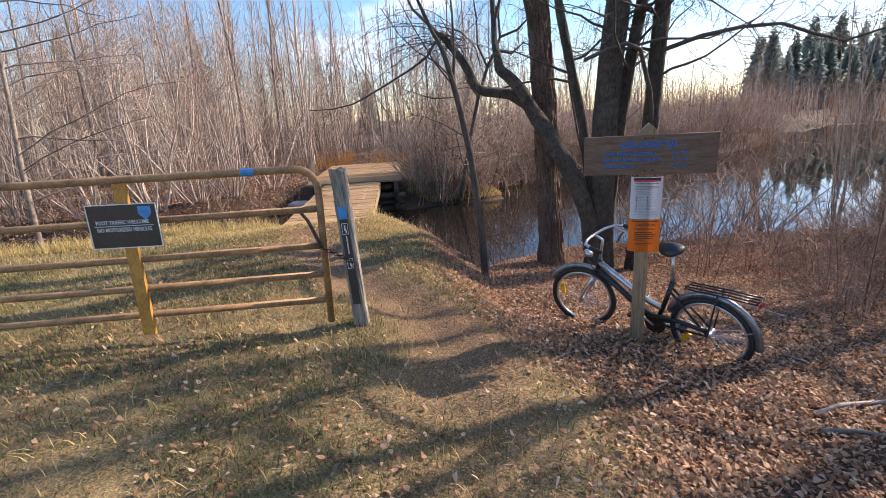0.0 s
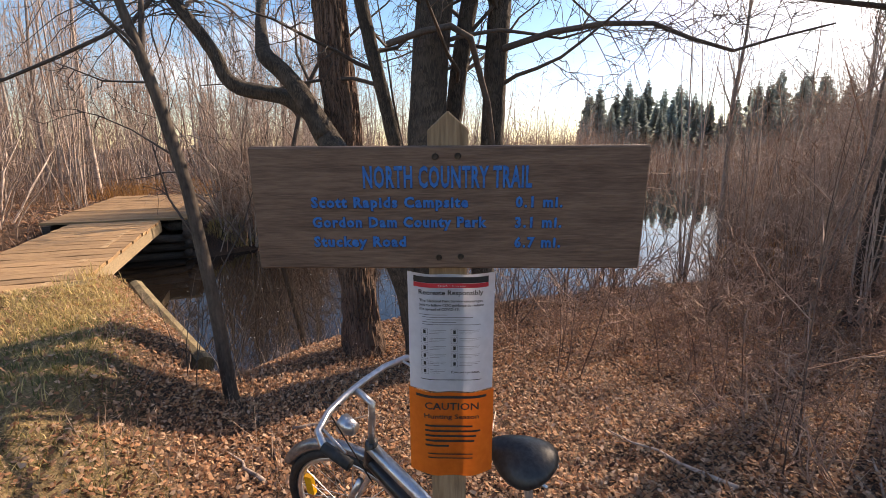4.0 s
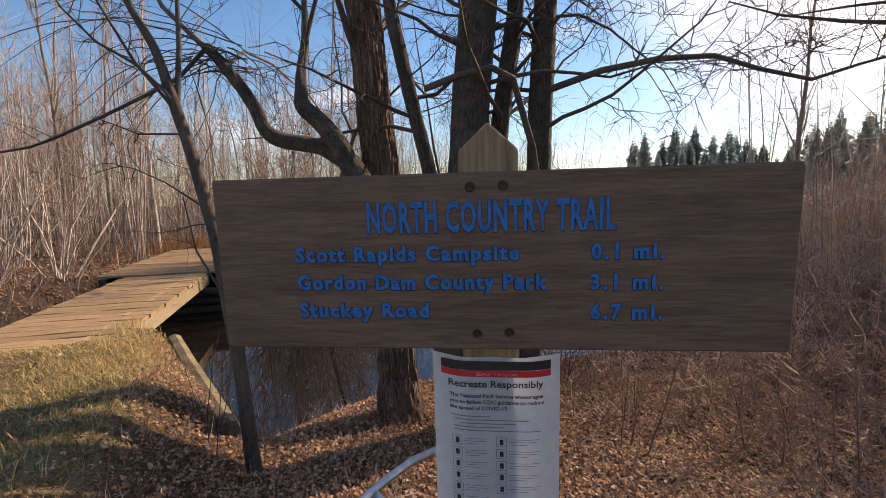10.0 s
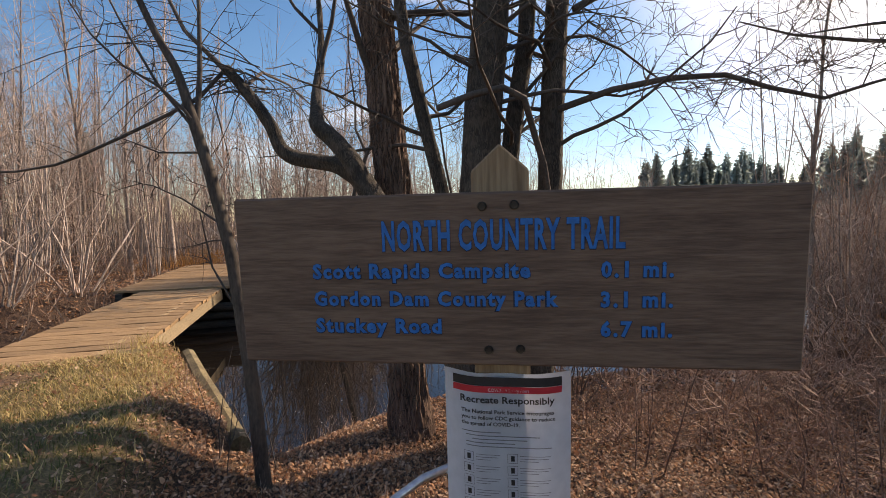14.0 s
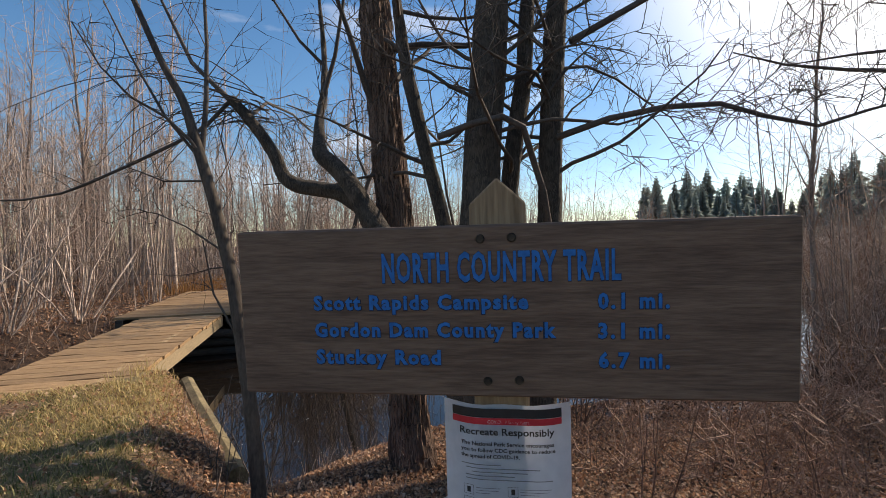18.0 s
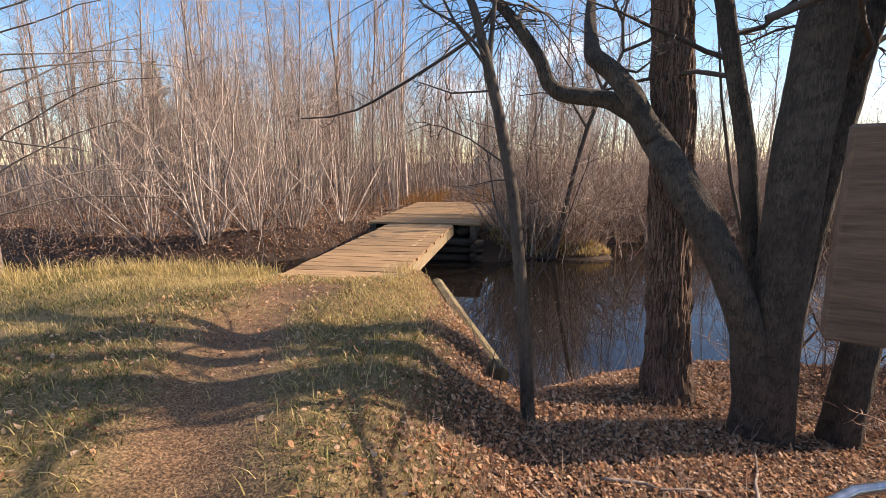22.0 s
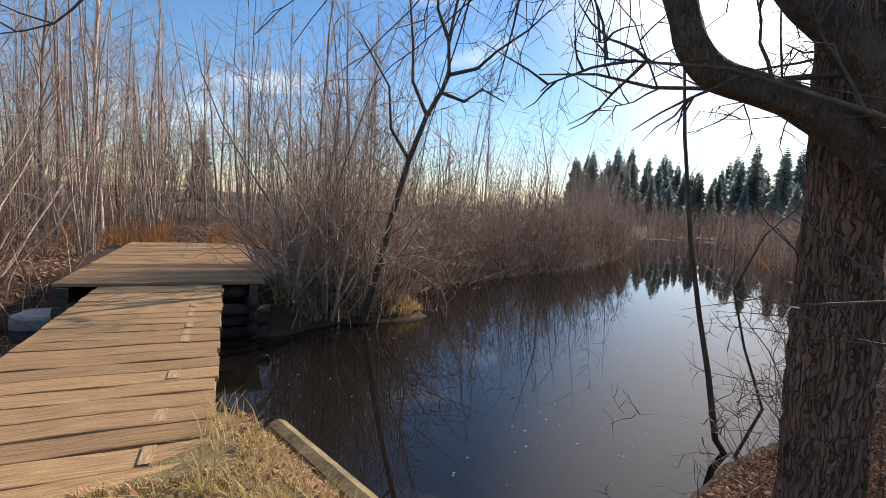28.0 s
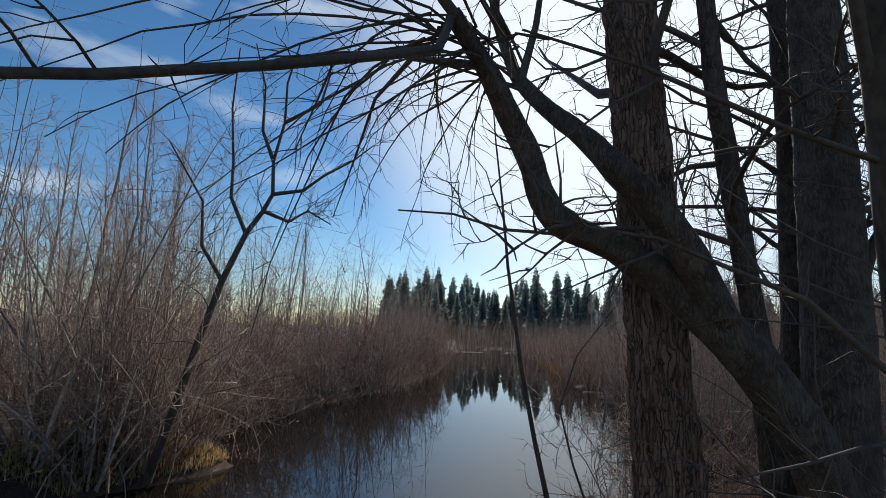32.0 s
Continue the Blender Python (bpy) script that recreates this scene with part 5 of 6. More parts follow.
# clump of three dark trunks
for base_pts, rr, seed in (([(1.74, 6.1, -0.6), (1.68, 5.95, 0.3), (1.67, 5.86, 1.6), (1.71, 5.85, 2.3), (1.78, 5.85, 3.1), (1.92, 5.85, 5.2), (2.02, 5.85, 8.0)], 0.155, 1),
                           ([(1.86, 6.3, -0.6), (1.86, 6.2, 0.5), (1.93, 6.12, 1.6), (2.0, 6.12, 2.2), (2.12, 6.12, 3.0), (2.25, 6.16, 5.0), (2.2, 6.16, 7.0)], 0.078, 2),
                           ([(2.25, 6.24, -0.6), (2.27, 6.14, 0.4), (2.31, 6.08, 1.6), (2.33, 6.08, 2.3), (2.37, 6.08, 3.2), (2.55, 6.0, 5.5), (2.8, 5.9, 7.6)], 0.102, 3),
                           ([(1.7, 6.2, -0.6), (1.6, 6.16, 0.6), (1.44, 6.14, 1.6), (1.3, 6.14, 2.2), (1.12, 6.14, 3.0), (1.0, 6.12, 3.9), (0.92, 6.1, 5.2)], 0.06, 4)):
    tk = thing("dark_trunked_tree", pose(0, 0, 0), "dark-barked leafless tree in a riverside clump", "tree", "riverside clump")
    n_ = len(base_pts)
    part("trunk", big_trunk("trunk", base_pts, [rr * 1.35, rr * 1.05, rr, rr * 0.95, rr * 0.9] + [rr * (0.9 - 0.7 * (i - 4) / (n_ - 5)) for i in range(5, n_)], BARK_DARK, 28, 0.012, 8), BARK_DARK, tk, smooth=True)
    g = Geo()
    rs = random.Random(seed)
    for k in range(11):
        t = rs.uniform(0.45, 0.98) * (n_ - 1)
        i = min(int(t), n_ - 2)
        p = Vector(base_pts[i]).lerp(Vector(base_pts[i + 1]), t - i)
        limb(g, rs, wander(rs, p, side_dir(rs, Vector((0, 0, 1)), 0.75, 0.15), rs.uniform(1.0, 2.4), 7, 0.16, 0.0), 0.02, 0.004, 7, 0.6, 2, 5, 0.1)
    if seed == 3:
        limb(g, rs, [(2.36, 6.0, 2.42), (2.75, 5.85, 2.54), (3.13, 5.7, 2.59), (3.49, 5.57, 2.58), (3.72, 5.4, 2.44), (3.94, 5.2, 2.32), (4.2, 5.1, 2.4), (4.6, 5.0, 2.5)], 0.03, 0.007, 16, 0.7, 2, 7, 0.15)
        limb(g, rs, [(2.47, 5.96, 3.2), (3.2, 5.9, 3.6), (4.2, 5.7, 3.7), (5.2, 5.5, 3.5), (6.0, 5.4, 3.2)], 0.03, 0.006, 22, 0.9, 2, 6, 0.2)
        limb(g, rs, [(2.52, 5.96, 4.2), (3.0, 5.5, 4.6), (3.6, 5.0, 4.7), (4.4, 4.6, 4.4)], 0.028, 0.006, 18, 0.9, 2, 6, 0.25)
    if seed == 1:
        limb(g, rs, [(2.09, 5.75, 2.2), (1.98, 5.6, 2.41), (1.82, 5.58, 2.48), (1.6, 5.58, 2.43), (1.34, 5.58, 2.33)], 0.026, 0.024, 2, 0.3, 0, 8)
        limb(g, rs, [(2.3, 6.0, 1.6), (2.2, 5.85, 1.95), (2.09, 5.75, 2.2)], 0.028, 0.026, 0, 0.3, 0, 8)
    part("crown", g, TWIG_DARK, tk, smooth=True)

# sapling by the retaining timber
t3 = thing("sapling", pose(0, 0, 0), "thin dark leafless sapling beside the trail", "tree")
g = big_trunk("trunk", [(0.12, 5.34, -0.5), (0.1, 5.32, -0.15), (0.06, 5.3, 0.5), (-0.035, 5.3, 1.32), (-0.14, 5.28, 1.85), (-0.205, 5.26, 2.13), (-0.3, 5.26, 2.48), (-0.45, 5.26, 2.77), (-0.8, 5.3, 3.6), (-0.95, 5.3, 4.4)],
              [0.06, 0.05, 0.044, 0.04, 0.036, 0.034, 0.026, 0.021, 0.013, 0.006], BARK_SMOOTH, 14, 0.005, 4)
part("trunk", g, BARK_SMOOTH, t3, smooth=True)
g = Geo()
limb(g, rt, [(-0.205, 5.27, 2.12), (-0.18, 5.3, 2.5), (-0.19, 5.35, 2.9), (-0.28, 5.5, 3.9), (-0.3, 5.5, 4.8)], 0.02, 0.005, 10, 0.6, 1, 6)
limb(g, rt, [(-0.2, 5.28, 2.1), (-0.42, 5.25, 2.4), (-0.65, 5.3, 2.8), (-0.85, 5.35, 3.2)], 0.012, 0.004, 7, 0.5, 1, 5)
limb(g, rt, [(-0.09, 5.3, 1.52), (-0.36, 5.38, 1.69), (-0.62, 5.52, 1.79), (-0.8, 5.65, 1.82)], 0.008, 0.002, 8, 0.3, 1, 5)
limb(g, rt, [(-0.07, 5.3, 1.42), (-0.2, 5.36, 1.41), (-0.32, 5.42, 1.38), (-0.45, 5.48, 1.36)], 0.006, 0.002, 6, 0.3, 0, 5)
limb(g, rt, [(-0.18, 5.28, 1.98), (-0.48, 5.35, 1.99), (-0.72, 5.48, 2.08), (-0.9, 5.6, 2.14)], 0.008, 0.002, 6, 0.3, 1, 5)
limb(g, rt, [(-0.18, 5.26, 2.12), (-0.25, 5.22, 2.23), (-0.38, 5.18, 2.37), (-0.6, 5.2, 2.5), (-0.8, 5.25, 2.7), (-1.0, 5.3, 3.0)], 0.013, 0.004, 8, 0.35, 1, 5)
limb(g, rt, [(0.015, 5.3, 0.9), (-0.14, 5.25, 1.25), (-0.2, 5.25, 1.6)], 0.009, 0.004, 4, 0.3, 1, 4)
limb(g, rt, [(0.05, 5.3, 0.6), (0.25, 5.5, 1.0), (0.4, 5.6, 1.5), (0.45, 5.6, 1.7)], 0.006, 0.002, 5, 0.3, 0, 4)
for k in range(6):  # fine arching side shoots
    z = rt.uniform(0.9, 2.6)
    a = radians(rt.uniform(-70, 20))
    limb(g, rt, wander(rt, (0.0 - 0.16 * max(z - 1.0, 0), 5.29, z), (math.sin(a), math.cos(a) * 0.8 + 0.2, rt.uniform(0.2, 0.8)), rt.uniform(0.5, 1.0), 7, 0.14, -0.03), 0.0035, 0.0014, 4, 0.3, 0, 4)
for k in range(7):  # thin suckers at its foot
    limb(g, rt, wander(rt, (rt.uniform(-0.35, 0.3), 5.4 + rt.uniform(-0.2, 0.2), -0.2), (rt.gauss(0, 0.35), rt.gauss(0, 0.3), 1), rt.uniform(0.5, 1.1), 5, 0.12, 0.0), 0.005, 0.002, 4, 0.25, 0, 4)
part("crown", g, TWIG_DARK, t3, smooth=True)

# thin crooked stems at the waterline
t4 = thing("waterside_sapling", pose(0, 0, 0), "thin crooked leafless sapling leaning over the water", "tree")
g = Geo()
t4_stem = Geo().tube([(2.55, 8.25, -0.85), (2.3, 8.25, -0.55), (2.13, 8.25, 0.1), (1.96, 8.25, 0.64), (1.78, 8.25, 1.3), (1.6, 8.25, 2.2), (1.52, 8.25, 2.8), (1.42, 8.25, 3.4)],
                     [0.032, 0.03, 0.026, 0.022, 0.019, 0.015, 0.01, 0.007], 8, False)
part("trunk", t4_stem, BARK_SMOOTH, t4, smooth=True)
limb(g, rt, [(2.55, 8.25, -0.85), (2.3, 8.25, -0.55), (2.13, 8.25, 0.1), (1.96, 8.25, 0.64), (1.78, 8.25, 1.3), (1.6, 8.25, 2.2), (1.52, 8.25, 2.8), (1.42, 8.25, 3.4), (1.36, 8.25, 3.9)], 0.03, 0.005, 14, 0.5, 0, 7)
limb(g, rt, [(2.5, 8.2, -0.7), (2.75, 8.2, -0.25), (2.45, 8.2, 0.35), (2.2, 8.15, 0.9), (2.4, 8.1, 1.4), (2.9, 8.0, 1.9)], 0.018, 0.004, 9, 0.5, 0, 6)
part("crown", g, TWIG_DARK, t4, smooth=True)

# bent tree rising from the island
t5 = thing("island_tree", pose(0, 0, 0), "dark crooked tree growing from the brushy island", "tree")
g = Geo()
main = [(-0.66, 12.9, -0.6), (-0.57, 12.75, -0.1), (-0.42, 12.65, 0.6), (-0.28, 12.6, 1.3), (-0.06, 12.6, 2.2), (0.2, 12.6, 2.95), (0.42, 12.6, 3.35), (0.54, 12.6, 3.65), (0.5, 12.6, 4.2), (0.62, 12.6, 4.9), (0.6, 12.6, 5.6), (0.75, 12.6, 6.4)]
t5_trunk = Geo()
limb(t5_trunk, rt, main, 0.066, 0.014, 8, 0.9, 1, 8)
for base, tips in (((0.2, 12.6, 2.95), ((-0.05, 12.7, 3.5), (0.0, 12.8, 4.2), (-0.2, 12.8, 5.0), (-0.1, 12.8, 6.0))), ((0.54, 12.6, 3.65), ((0.95, 12.5, 3.75), (1.3, 12.5, 4.2), (1.8, 12.4, 4.4), (2.1, 12.4, 4.9))),
                   ((0.5, 12.6, 4.2), ((0.25, 12.7, 4.7), (0.3, 12.8, 5.5), (0.1, 12.8, 6.3))), ((-0.06, 12.6, 2.2), ((-0.4, 12.7, 2.7), (-0.55, 12.8, 3.4), (-0.9, 12.8, 4.3))),
                   ((0.62, 12.6, 4.9), ((1.1, 12.5, 5.3), (1.3, 12.5, 6.0), (1.8, 12.5, 6.3))), ((0.42, 12.6, 3.35), ((0.8, 12.6, 3.2), (1.15, 12.5, 3.45), (1.5, 12.4, 3.3)))):
    g_pts = [Vector(base)] + [Vector(q) + rvec(rt, 0.05) for q in tips]
    g.tube(g_pts, [0.034 * (1 - 0.7 * q / (len(g_pts) - 1)) for q in range(len(g_pts))], 6, False)
    twigs_on(g, rt, g_pts, 0.02, 9, 0.7, 1, 0.05, 0.65, 3, 0.0, 0.005)
part("trunk", t5_trunk, BARK_SMOOTH, t5, smooth=True)
part("crown", g, BARK_SMOOTH, t5, smooth=True)
for x, y, sc in ((-1.1, 13.5, 0.85), (-0.75, 13.3, 0.7), (-1.5, 13.9, 0.9), (-0.3, 14.0, 0.65), (-1.3, 13.2, 0.6), (-0.9, 13.8, 0.8)):
    CLUMPS[rd.randrange(4)](x, y, rd.uniform(0, 360), sc, 0, -0.6)
for x, y in ((-1.2, 13.5), (-1.6, 13.3), (-0.5, 13.4), (-1.0, 13.6), (-1.9, 13.4), (-0.6, 14.2), (-0.2, 13.5), (-1.4, 13.8), (-0.7, 13.9), (-0.3, 13.7), (-0.9, 13.2), (-1.5, 13.0), (-1.3, 14.2), (-1.8, 13.7), (0.05, 13.7)):
    SHRUBS[rd.randrange(4)](x, y, rd.uniform(0, 360), rd.uniform(0.75, 1.05), 0, -0.55)

for x, y, sc in ((-1.9, 13.2, 0.95), (-1.2, 13.1, 1.1), (-0.6, 13.5, 1.0), (-1.6, 13.8, 1.15), (-0.9, 14.3, 1.0), (-2.2, 14.0, 1.1), (0.1, 13.9, 0.7), (1.4, 16.4, 0.8), (2.8, 17.6, 0.8), (4.6, 19.2, 0.8), (-7.0, 12.0, 1.0),
                 (6.6, 20.4, 0.75), (8.6, 21.8, 0.8), (-8.2, 10.4, 1.1), (-9.6, 10.0, 1.2), (-11.4, 9.8, 1.0), (-6.6, 13.6, 1.2), (-7.6, 11.2, 1.1)):
    CROOKED[rd.randrange(2)](x, y, rd.uniform(0, 360), sc)

for x, y, sc in ((2.7, 7.65, 0.55), (3.2, 8.05, 0.65), (3.7, 8.25, 0.7), (4.3, 8.5, 0.75), (3.0, 7.4, 0.5), (5.0, 8.9, 0.8), (5.7, 9.1, 0.85)):
    SHRUBS[rd.randrange(4)](x, y, rd.uniform(0, 360), sc)

# pale branchy tree left of the gate and trunks to the right of the trail
t6 = thing("pale_branched_tree", pose(0, 0, 0), "pale-branched leafless tree behind the gate", "tree")
g = Geo()
t6_trunk = Geo()
limb(t6_trunk, rt, [(-6.5, 5.6, -0.85), (-6.45, 5.6, 0.6), (-6.4, 5.6, 1.4), (-6.3, 5.6, 2.2), (-6.2, 5.6, 3.2), (-6.1, 5.6, 4.6)], 0.05, 0.012, 8, 0.6, 1, 7)
for k in range(13):
    z = 0.9 + k * 0.22
    a = radians(rt.uniform(20, 170))
    limb(g, rt, wander(rt, (-6.38, 5.6, z), (math.sin(a), -math.cos(a) * 0.6, 0.3), rt.uniform(1.5, 2.7), 7, 0.12, -0.02), 0.012, 0.004, 8, 0.6, 1, 5, 0.1)
part("trunk", t6_trunk, BARK_GREY, t6, smooth=True)
part("crown", g, BARK_GREY, t6, smooth=True)
for x, y, rr, tall in ((6.2, 5.0, 0.12, 9), (7.4, 3.2, 0.16, 11), (7.9, 6.9, 0.12, 11), (8.3, 5.0, 0.2, 9), (9.6, 5.6, 0.22, 10), (10.8, 6.6, 0.24, 11), (7.2, 1.6, 0.2, 9), (8.8, 2.6, 0.24, 10), (5.6, 2.6, 0.1, 7), (5.0, -1.5, 0.15, 10), (6.0, 1.0, 0.2, 12), (9.5, 7.4, 0.13, 10), (4.2, -4.0, 0.2, 12), (11, 4.5, 0.2, 12)):
    tk = thing("dark_trunked_tree", pose(0, 0, 0), "dark-barked leafless tree on the leafy slope", "tree", "slope trees")
    z0 = h_at(x, y)
    pts = wander(rt, (x, y, z0 - 0.3), (rt.gauss(0, 0.03), rt.gauss(0, 0.03), 1), tall, 7, 0.02, 0.02)
    part("trunk", big_trunk("trunk", pts, [rr * (1.2 if i == 0 else 1 - 0.85 * i / 7) for i in range(8)], BARK_DARK, 20, 0.014, 8), BARK_DARK, tk, smooth=True)
    g = Geo()
    for k in range(20):
        t = rt.uniform(0.25, 0.97) * 7
        i = min(int(t), 6)
        limb(g, rt, wander(rt, pts[i].lerp(pts[i + 1], t - i), side_dir(rt, Vector((0, 0, 1)), 0.7, 0.2), rt.uniform(1.2, 3.0), 6, 0.13, 0.03), 0.036, 0.007, 7, 0.8, 1, 5)
    part("crown", g, TWIG_DARK, tk, smooth=True)

# fallen sticks on the litter
rk = random.Random(31)
for x, y, ln, a in ((2.6, 2.2, 1.3, 20), (3.1, 2.7, 0.9, 75), (2.4, 1.7, 1.0, -15), (3.6, 3.4, 1.4, 40), (2.9, 4.1, 0.8, 110), (1.9, 4.6, 0.7, 60), (0.9, 4.9, 0.6, 15), (3.3, 1.9, 1.1, 150), (2.2, 2.9, 0.6, -40), (4.1, 2.6, 1.5, 10), (0.4, 4.4, 0.5, 130), (1.5, 5.3, 0.9, 80)):
    g = Geo()
    d = Vector((math.cos(radians(a)), math.sin(radians(a)), 0))
    pts = [Vector((x, y, 0)) + d * ln * (q / 5 - 0.5) + Vector((rk.gauss(0, 0.02), rk.gauss(0, 0.02), 0)) for q in range(6)]
    pts = [Vector((q.x, q.y, h_at(q.x, q.y) + 0.022 + 0.01 * rk.random())) for q in pts]
    g.tube(pts, [0.014 - 0.0018 * q for q in range(6)], 6)
    twigs_on(g, rk, pts, 0.01, 4, ln * 0.3, 0, 0.0, 0.6, 3, 0.0, 0.0025)
    tagged(part("fallen_branch", g, BARK_GREY, None, smooth=True), "bare fallen branch lying on the leaf litter", "branch", "fallen branches")

# ---- leaf litter and grass ----


def scatter(name, count, area, keep, material, maker, label, category, seed):
    rs = np.random.RandomState(seed)
    x, y = rs.uniform(area[0], area[1], count * 3), rs.uniform(area[2], area[3], count * 3)
    ok = keep(x, y, rs)
    x, y = x[ok][:count], y[ok][:count]
    verts, faces = maker(x, y, height(x, y), rs)
    me_ = bpy.data.meshes.new(name)
    me_.from_pydata(verts.reshape(-1, 3).tolist(), [], faces.reshape(-1, faces.shape[-1]).tolist())
    me_.materials.append(material)
    return tagged(new(name, me_), label, category, kind="stuff")


def leaves(x, y, z, rs, size=(0.014, 0.044)):
    n = len(x)
    s, a = rs.uniform(*size, n), rs.uniform(0, 2 * np.pi, n)
    tilt, roll_, curl, fold = rs.normal(0, 0.42, n), rs.normal(0, 0.42, n), rs.uniform(-1.2, 1.6, n), rs.uniform(0.0, 0.9, n)
    base = np.array([(-0.5, 0.0), (-0.15, -0.27), (0.22, -0.22), (0.5, 0.03), (0.18, 0.25), (-0.2, 0.24)], float)
    jag = 1 + rs.normal(0, 0.16, (n, 6))
    lx, ly = base[:, 0][None] * jag * s[:, None], base[:, 1][None] * jag * s[:, None] * rs.uniform(0.7, 1.2, n)[:, None]
    lz = (lx ** 2) * (curl / s)[:, None] * 1.2 + np.abs(ly) * fold[:, None] + lx * np.sin(tilt)[:, None] + ly * np.sin(roll_)[:, None]
    ca, sa = np.cos(a)[:, None], np.sin(a)[:, None]
    v = np.stack([x[:, None] + lx * ca - ly * sa, y[:, None] + lx * sa + ly * ca, z[:, None] + 0.008 + rs.uniform(0, 0.018, n)[:, None] + lz], 2)
    i = np.arange(n)[:, None] * 6
    return v, np.concatenate([i + np.array([q]) for q in ((0, 1, 5), (1, 2, 4), (1, 4, 5), (2, 3, 4))])


def on_deck(x, y):
    along, right = (x - B0.x) * AX.x + (y - B0.y) * AX.y, (x - B0.x) * SX.x + (y - B0.y) * SX.y
    return (along > -0.1) & (right > -1.6) & (right < 0.12)


def blades(tall, width=0.004, bend_=0.5):
    def make(x, y, z, rs):
        n = len(x)
        hgt, a = rs.uniform(0.4, 1.1, n) * tall, rs.uniform(0, 2 * np.pi, n)
        b = rs.uniform(0.1, 1, n) * bend_ * hgt
        w = width * rs.uniform(0.6, 1.4, n)
        ca, sa = np.cos(a), np.sin(a)
        px, py = -sa * w, ca * w
        mid, top = 0.6, 1.0
        zz = z - 0.01
        v = np.stack([np.stack([x + px, y + py, zz], 1), np.stack([x - px, y - py, zz], 1),
                      np.stack([x + ca * b * 0.35 + px * 0.7, y + sa * b * 0.35 + py * 0.7, zz + hgt * mid], 1),
                      np.stack([x + ca * b * 0.35 - px * 0.7, y + sa * b * 0.35 - py * 0.7, zz + hgt * mid], 1),
                      np.stack([x + ca * b, y + sa * b, zz + hgt * top * 0.9], 1)], 1)
        i = np.arange(n)[:, None] * 5
        return v, np.concatenate([i + np.array([[0, 1, 3]]), i + np.array([[0, 3, 2]]), i + np.array([[2, 3, 4]])])
    return make


def chaff(x, y, z, rs):
    """Short thin straws and needles lying nearly flat."""
    n = len(x)
    ln, a, up = rs.uniform(0.015, 0.06, n), rs.uniform(0, 2 * np.pi, n), rs.normal(0.08, 0.16, n)
    w = rs.uniform(0.0008, 0.002, n)
    ca, sa = np.cos(a), np.sin(a)
    zz = z + 0.006
    v = np.stack([np.stack([x - sa * w, y + ca * w, zz], 1), np.stack([x + sa * w, y - ca * w, zz], 1),
                  np.stack([x + ca * ln, y + sa * ln, zz + np.abs(up) * ln], 1)], 1)
    return v, (np.arange(n) * 3)[:, None] + np.array([[0, 1, 2]])


dry = lambda x, y: shore_distance(x, y) > 0.12
off_bridge = lambda x, y: (np.abs(x - (B0.x - 0.75 + AX.x / AX.y * (y - B0.y))) > 1.9) | (y > 18.0)
scatter("leaf_litter", 150000, (-3.2, 7.2, 0.3, 8.8), lambda x, y, rs: dry(x, y) & ~on_deck(x, y) & (rs.uniform(0, 1, len(x)) < 1.0 - (0.9 - 0.08 * wavy(x, y, 1.7) - 0.2 * smooth01((y - 5.6) / 0.8)) * grass_mask(x, y) - 0.1 * np.clip(trail_mask(x, y), 0, 1)
                                                                                          - 0.75 * np.clip(trail_mask(x, y), 0, 1) * (1 - grass_mask(x, y))),
        LEAF, leaves, "fallen brown oak and alder leaves covering the ground", "leaves", 3)
scatter("leaf_litter", 42000, (-18, 3, 8.6, 24), lambda x, y, rs: dry(x, y) & off_bridge(x, y), LEAF, lambda x, y, z, rs: leaves(x, y, z, rs, (0.04, 0.09)), "fallen brown leaves on the far bank", "leaves", 4)
scatter("short_grass", 52000, (-6, 2.0, 0.2, 8.0), lambda x, y, rs: dry(x, y) & ~on_deck(x, y) & (rs.uniform(0, 1, len(x)) < grass_mask(x, y) * np.clip(1 - 1.2 * trail_mask(x, y), 0.1, 1) * np.clip(0.6 - 0.6 * wavy(x, y, 2.9, 4) + 0.4 * wavy(x, y, 6.1, 2), 0.08, 1)),
        GRASS_GREEN, blades(0.06, 0.003, 1.5), "short half-green grass on the mound", "grass", 5)
scatter("dry_grass", 66000, (-6.5, 1.5, 0.2, 8.2), lambda x, y, rs: dry(x, y) & ~on_deck(x, y) & (rs.uniform(0, 1, len(x)) < grass_mask(x, y) * np.clip(1 - 1.25 * trail_mask(x, y), 0.02, 1) * (0.12 + 0.13 * smooth01((y - 2.0) / 0.6) + 0.75 * smooth01((y - 4.6) / 1.2)) * np.clip(0.75 + 0.6 * wavy(x, y, 2.9, 4) + 0.4 * wavy(x, y, 7.3, 1), 0.1, 1)),
        GRASS_DRY, blades(0.075, 0.003, 1.9), "straw-coloured dry grass on the mound", "grass", 6)
scatter("tall_dry_grass", 4200, (-6.5, -1.0, 4.6, 8.0), lambda x, y, rs: dry(x, y) & (shore_distance(x, y) < 0.9) & (np.abs(x - trail_x(y)) > 0.75) & (rs.uniform(0, 1, len(x)) < np.where(x > -1.8, 0.05, 1)),
        GRASS_DRY, blades(0.22, 0.003, 1.0), "tall straw-coloured grass along the river bank", "grass", 7)
scatter("rust_grass", 5000, (0.0, 26, 8.0, 36), lambda x, y, rs: (shore_distance(x, y) > 0.05) & (shore_distance(x, y) < 1.6) & (((x > 12) & (y > 22)) | ((x > 8) & (x < 12) & (y < 14))),
        GRASS_RUST, blades(0.6, 0.012, 0.6), "rust-coloured dead grass along the river bank", "grass", 8)
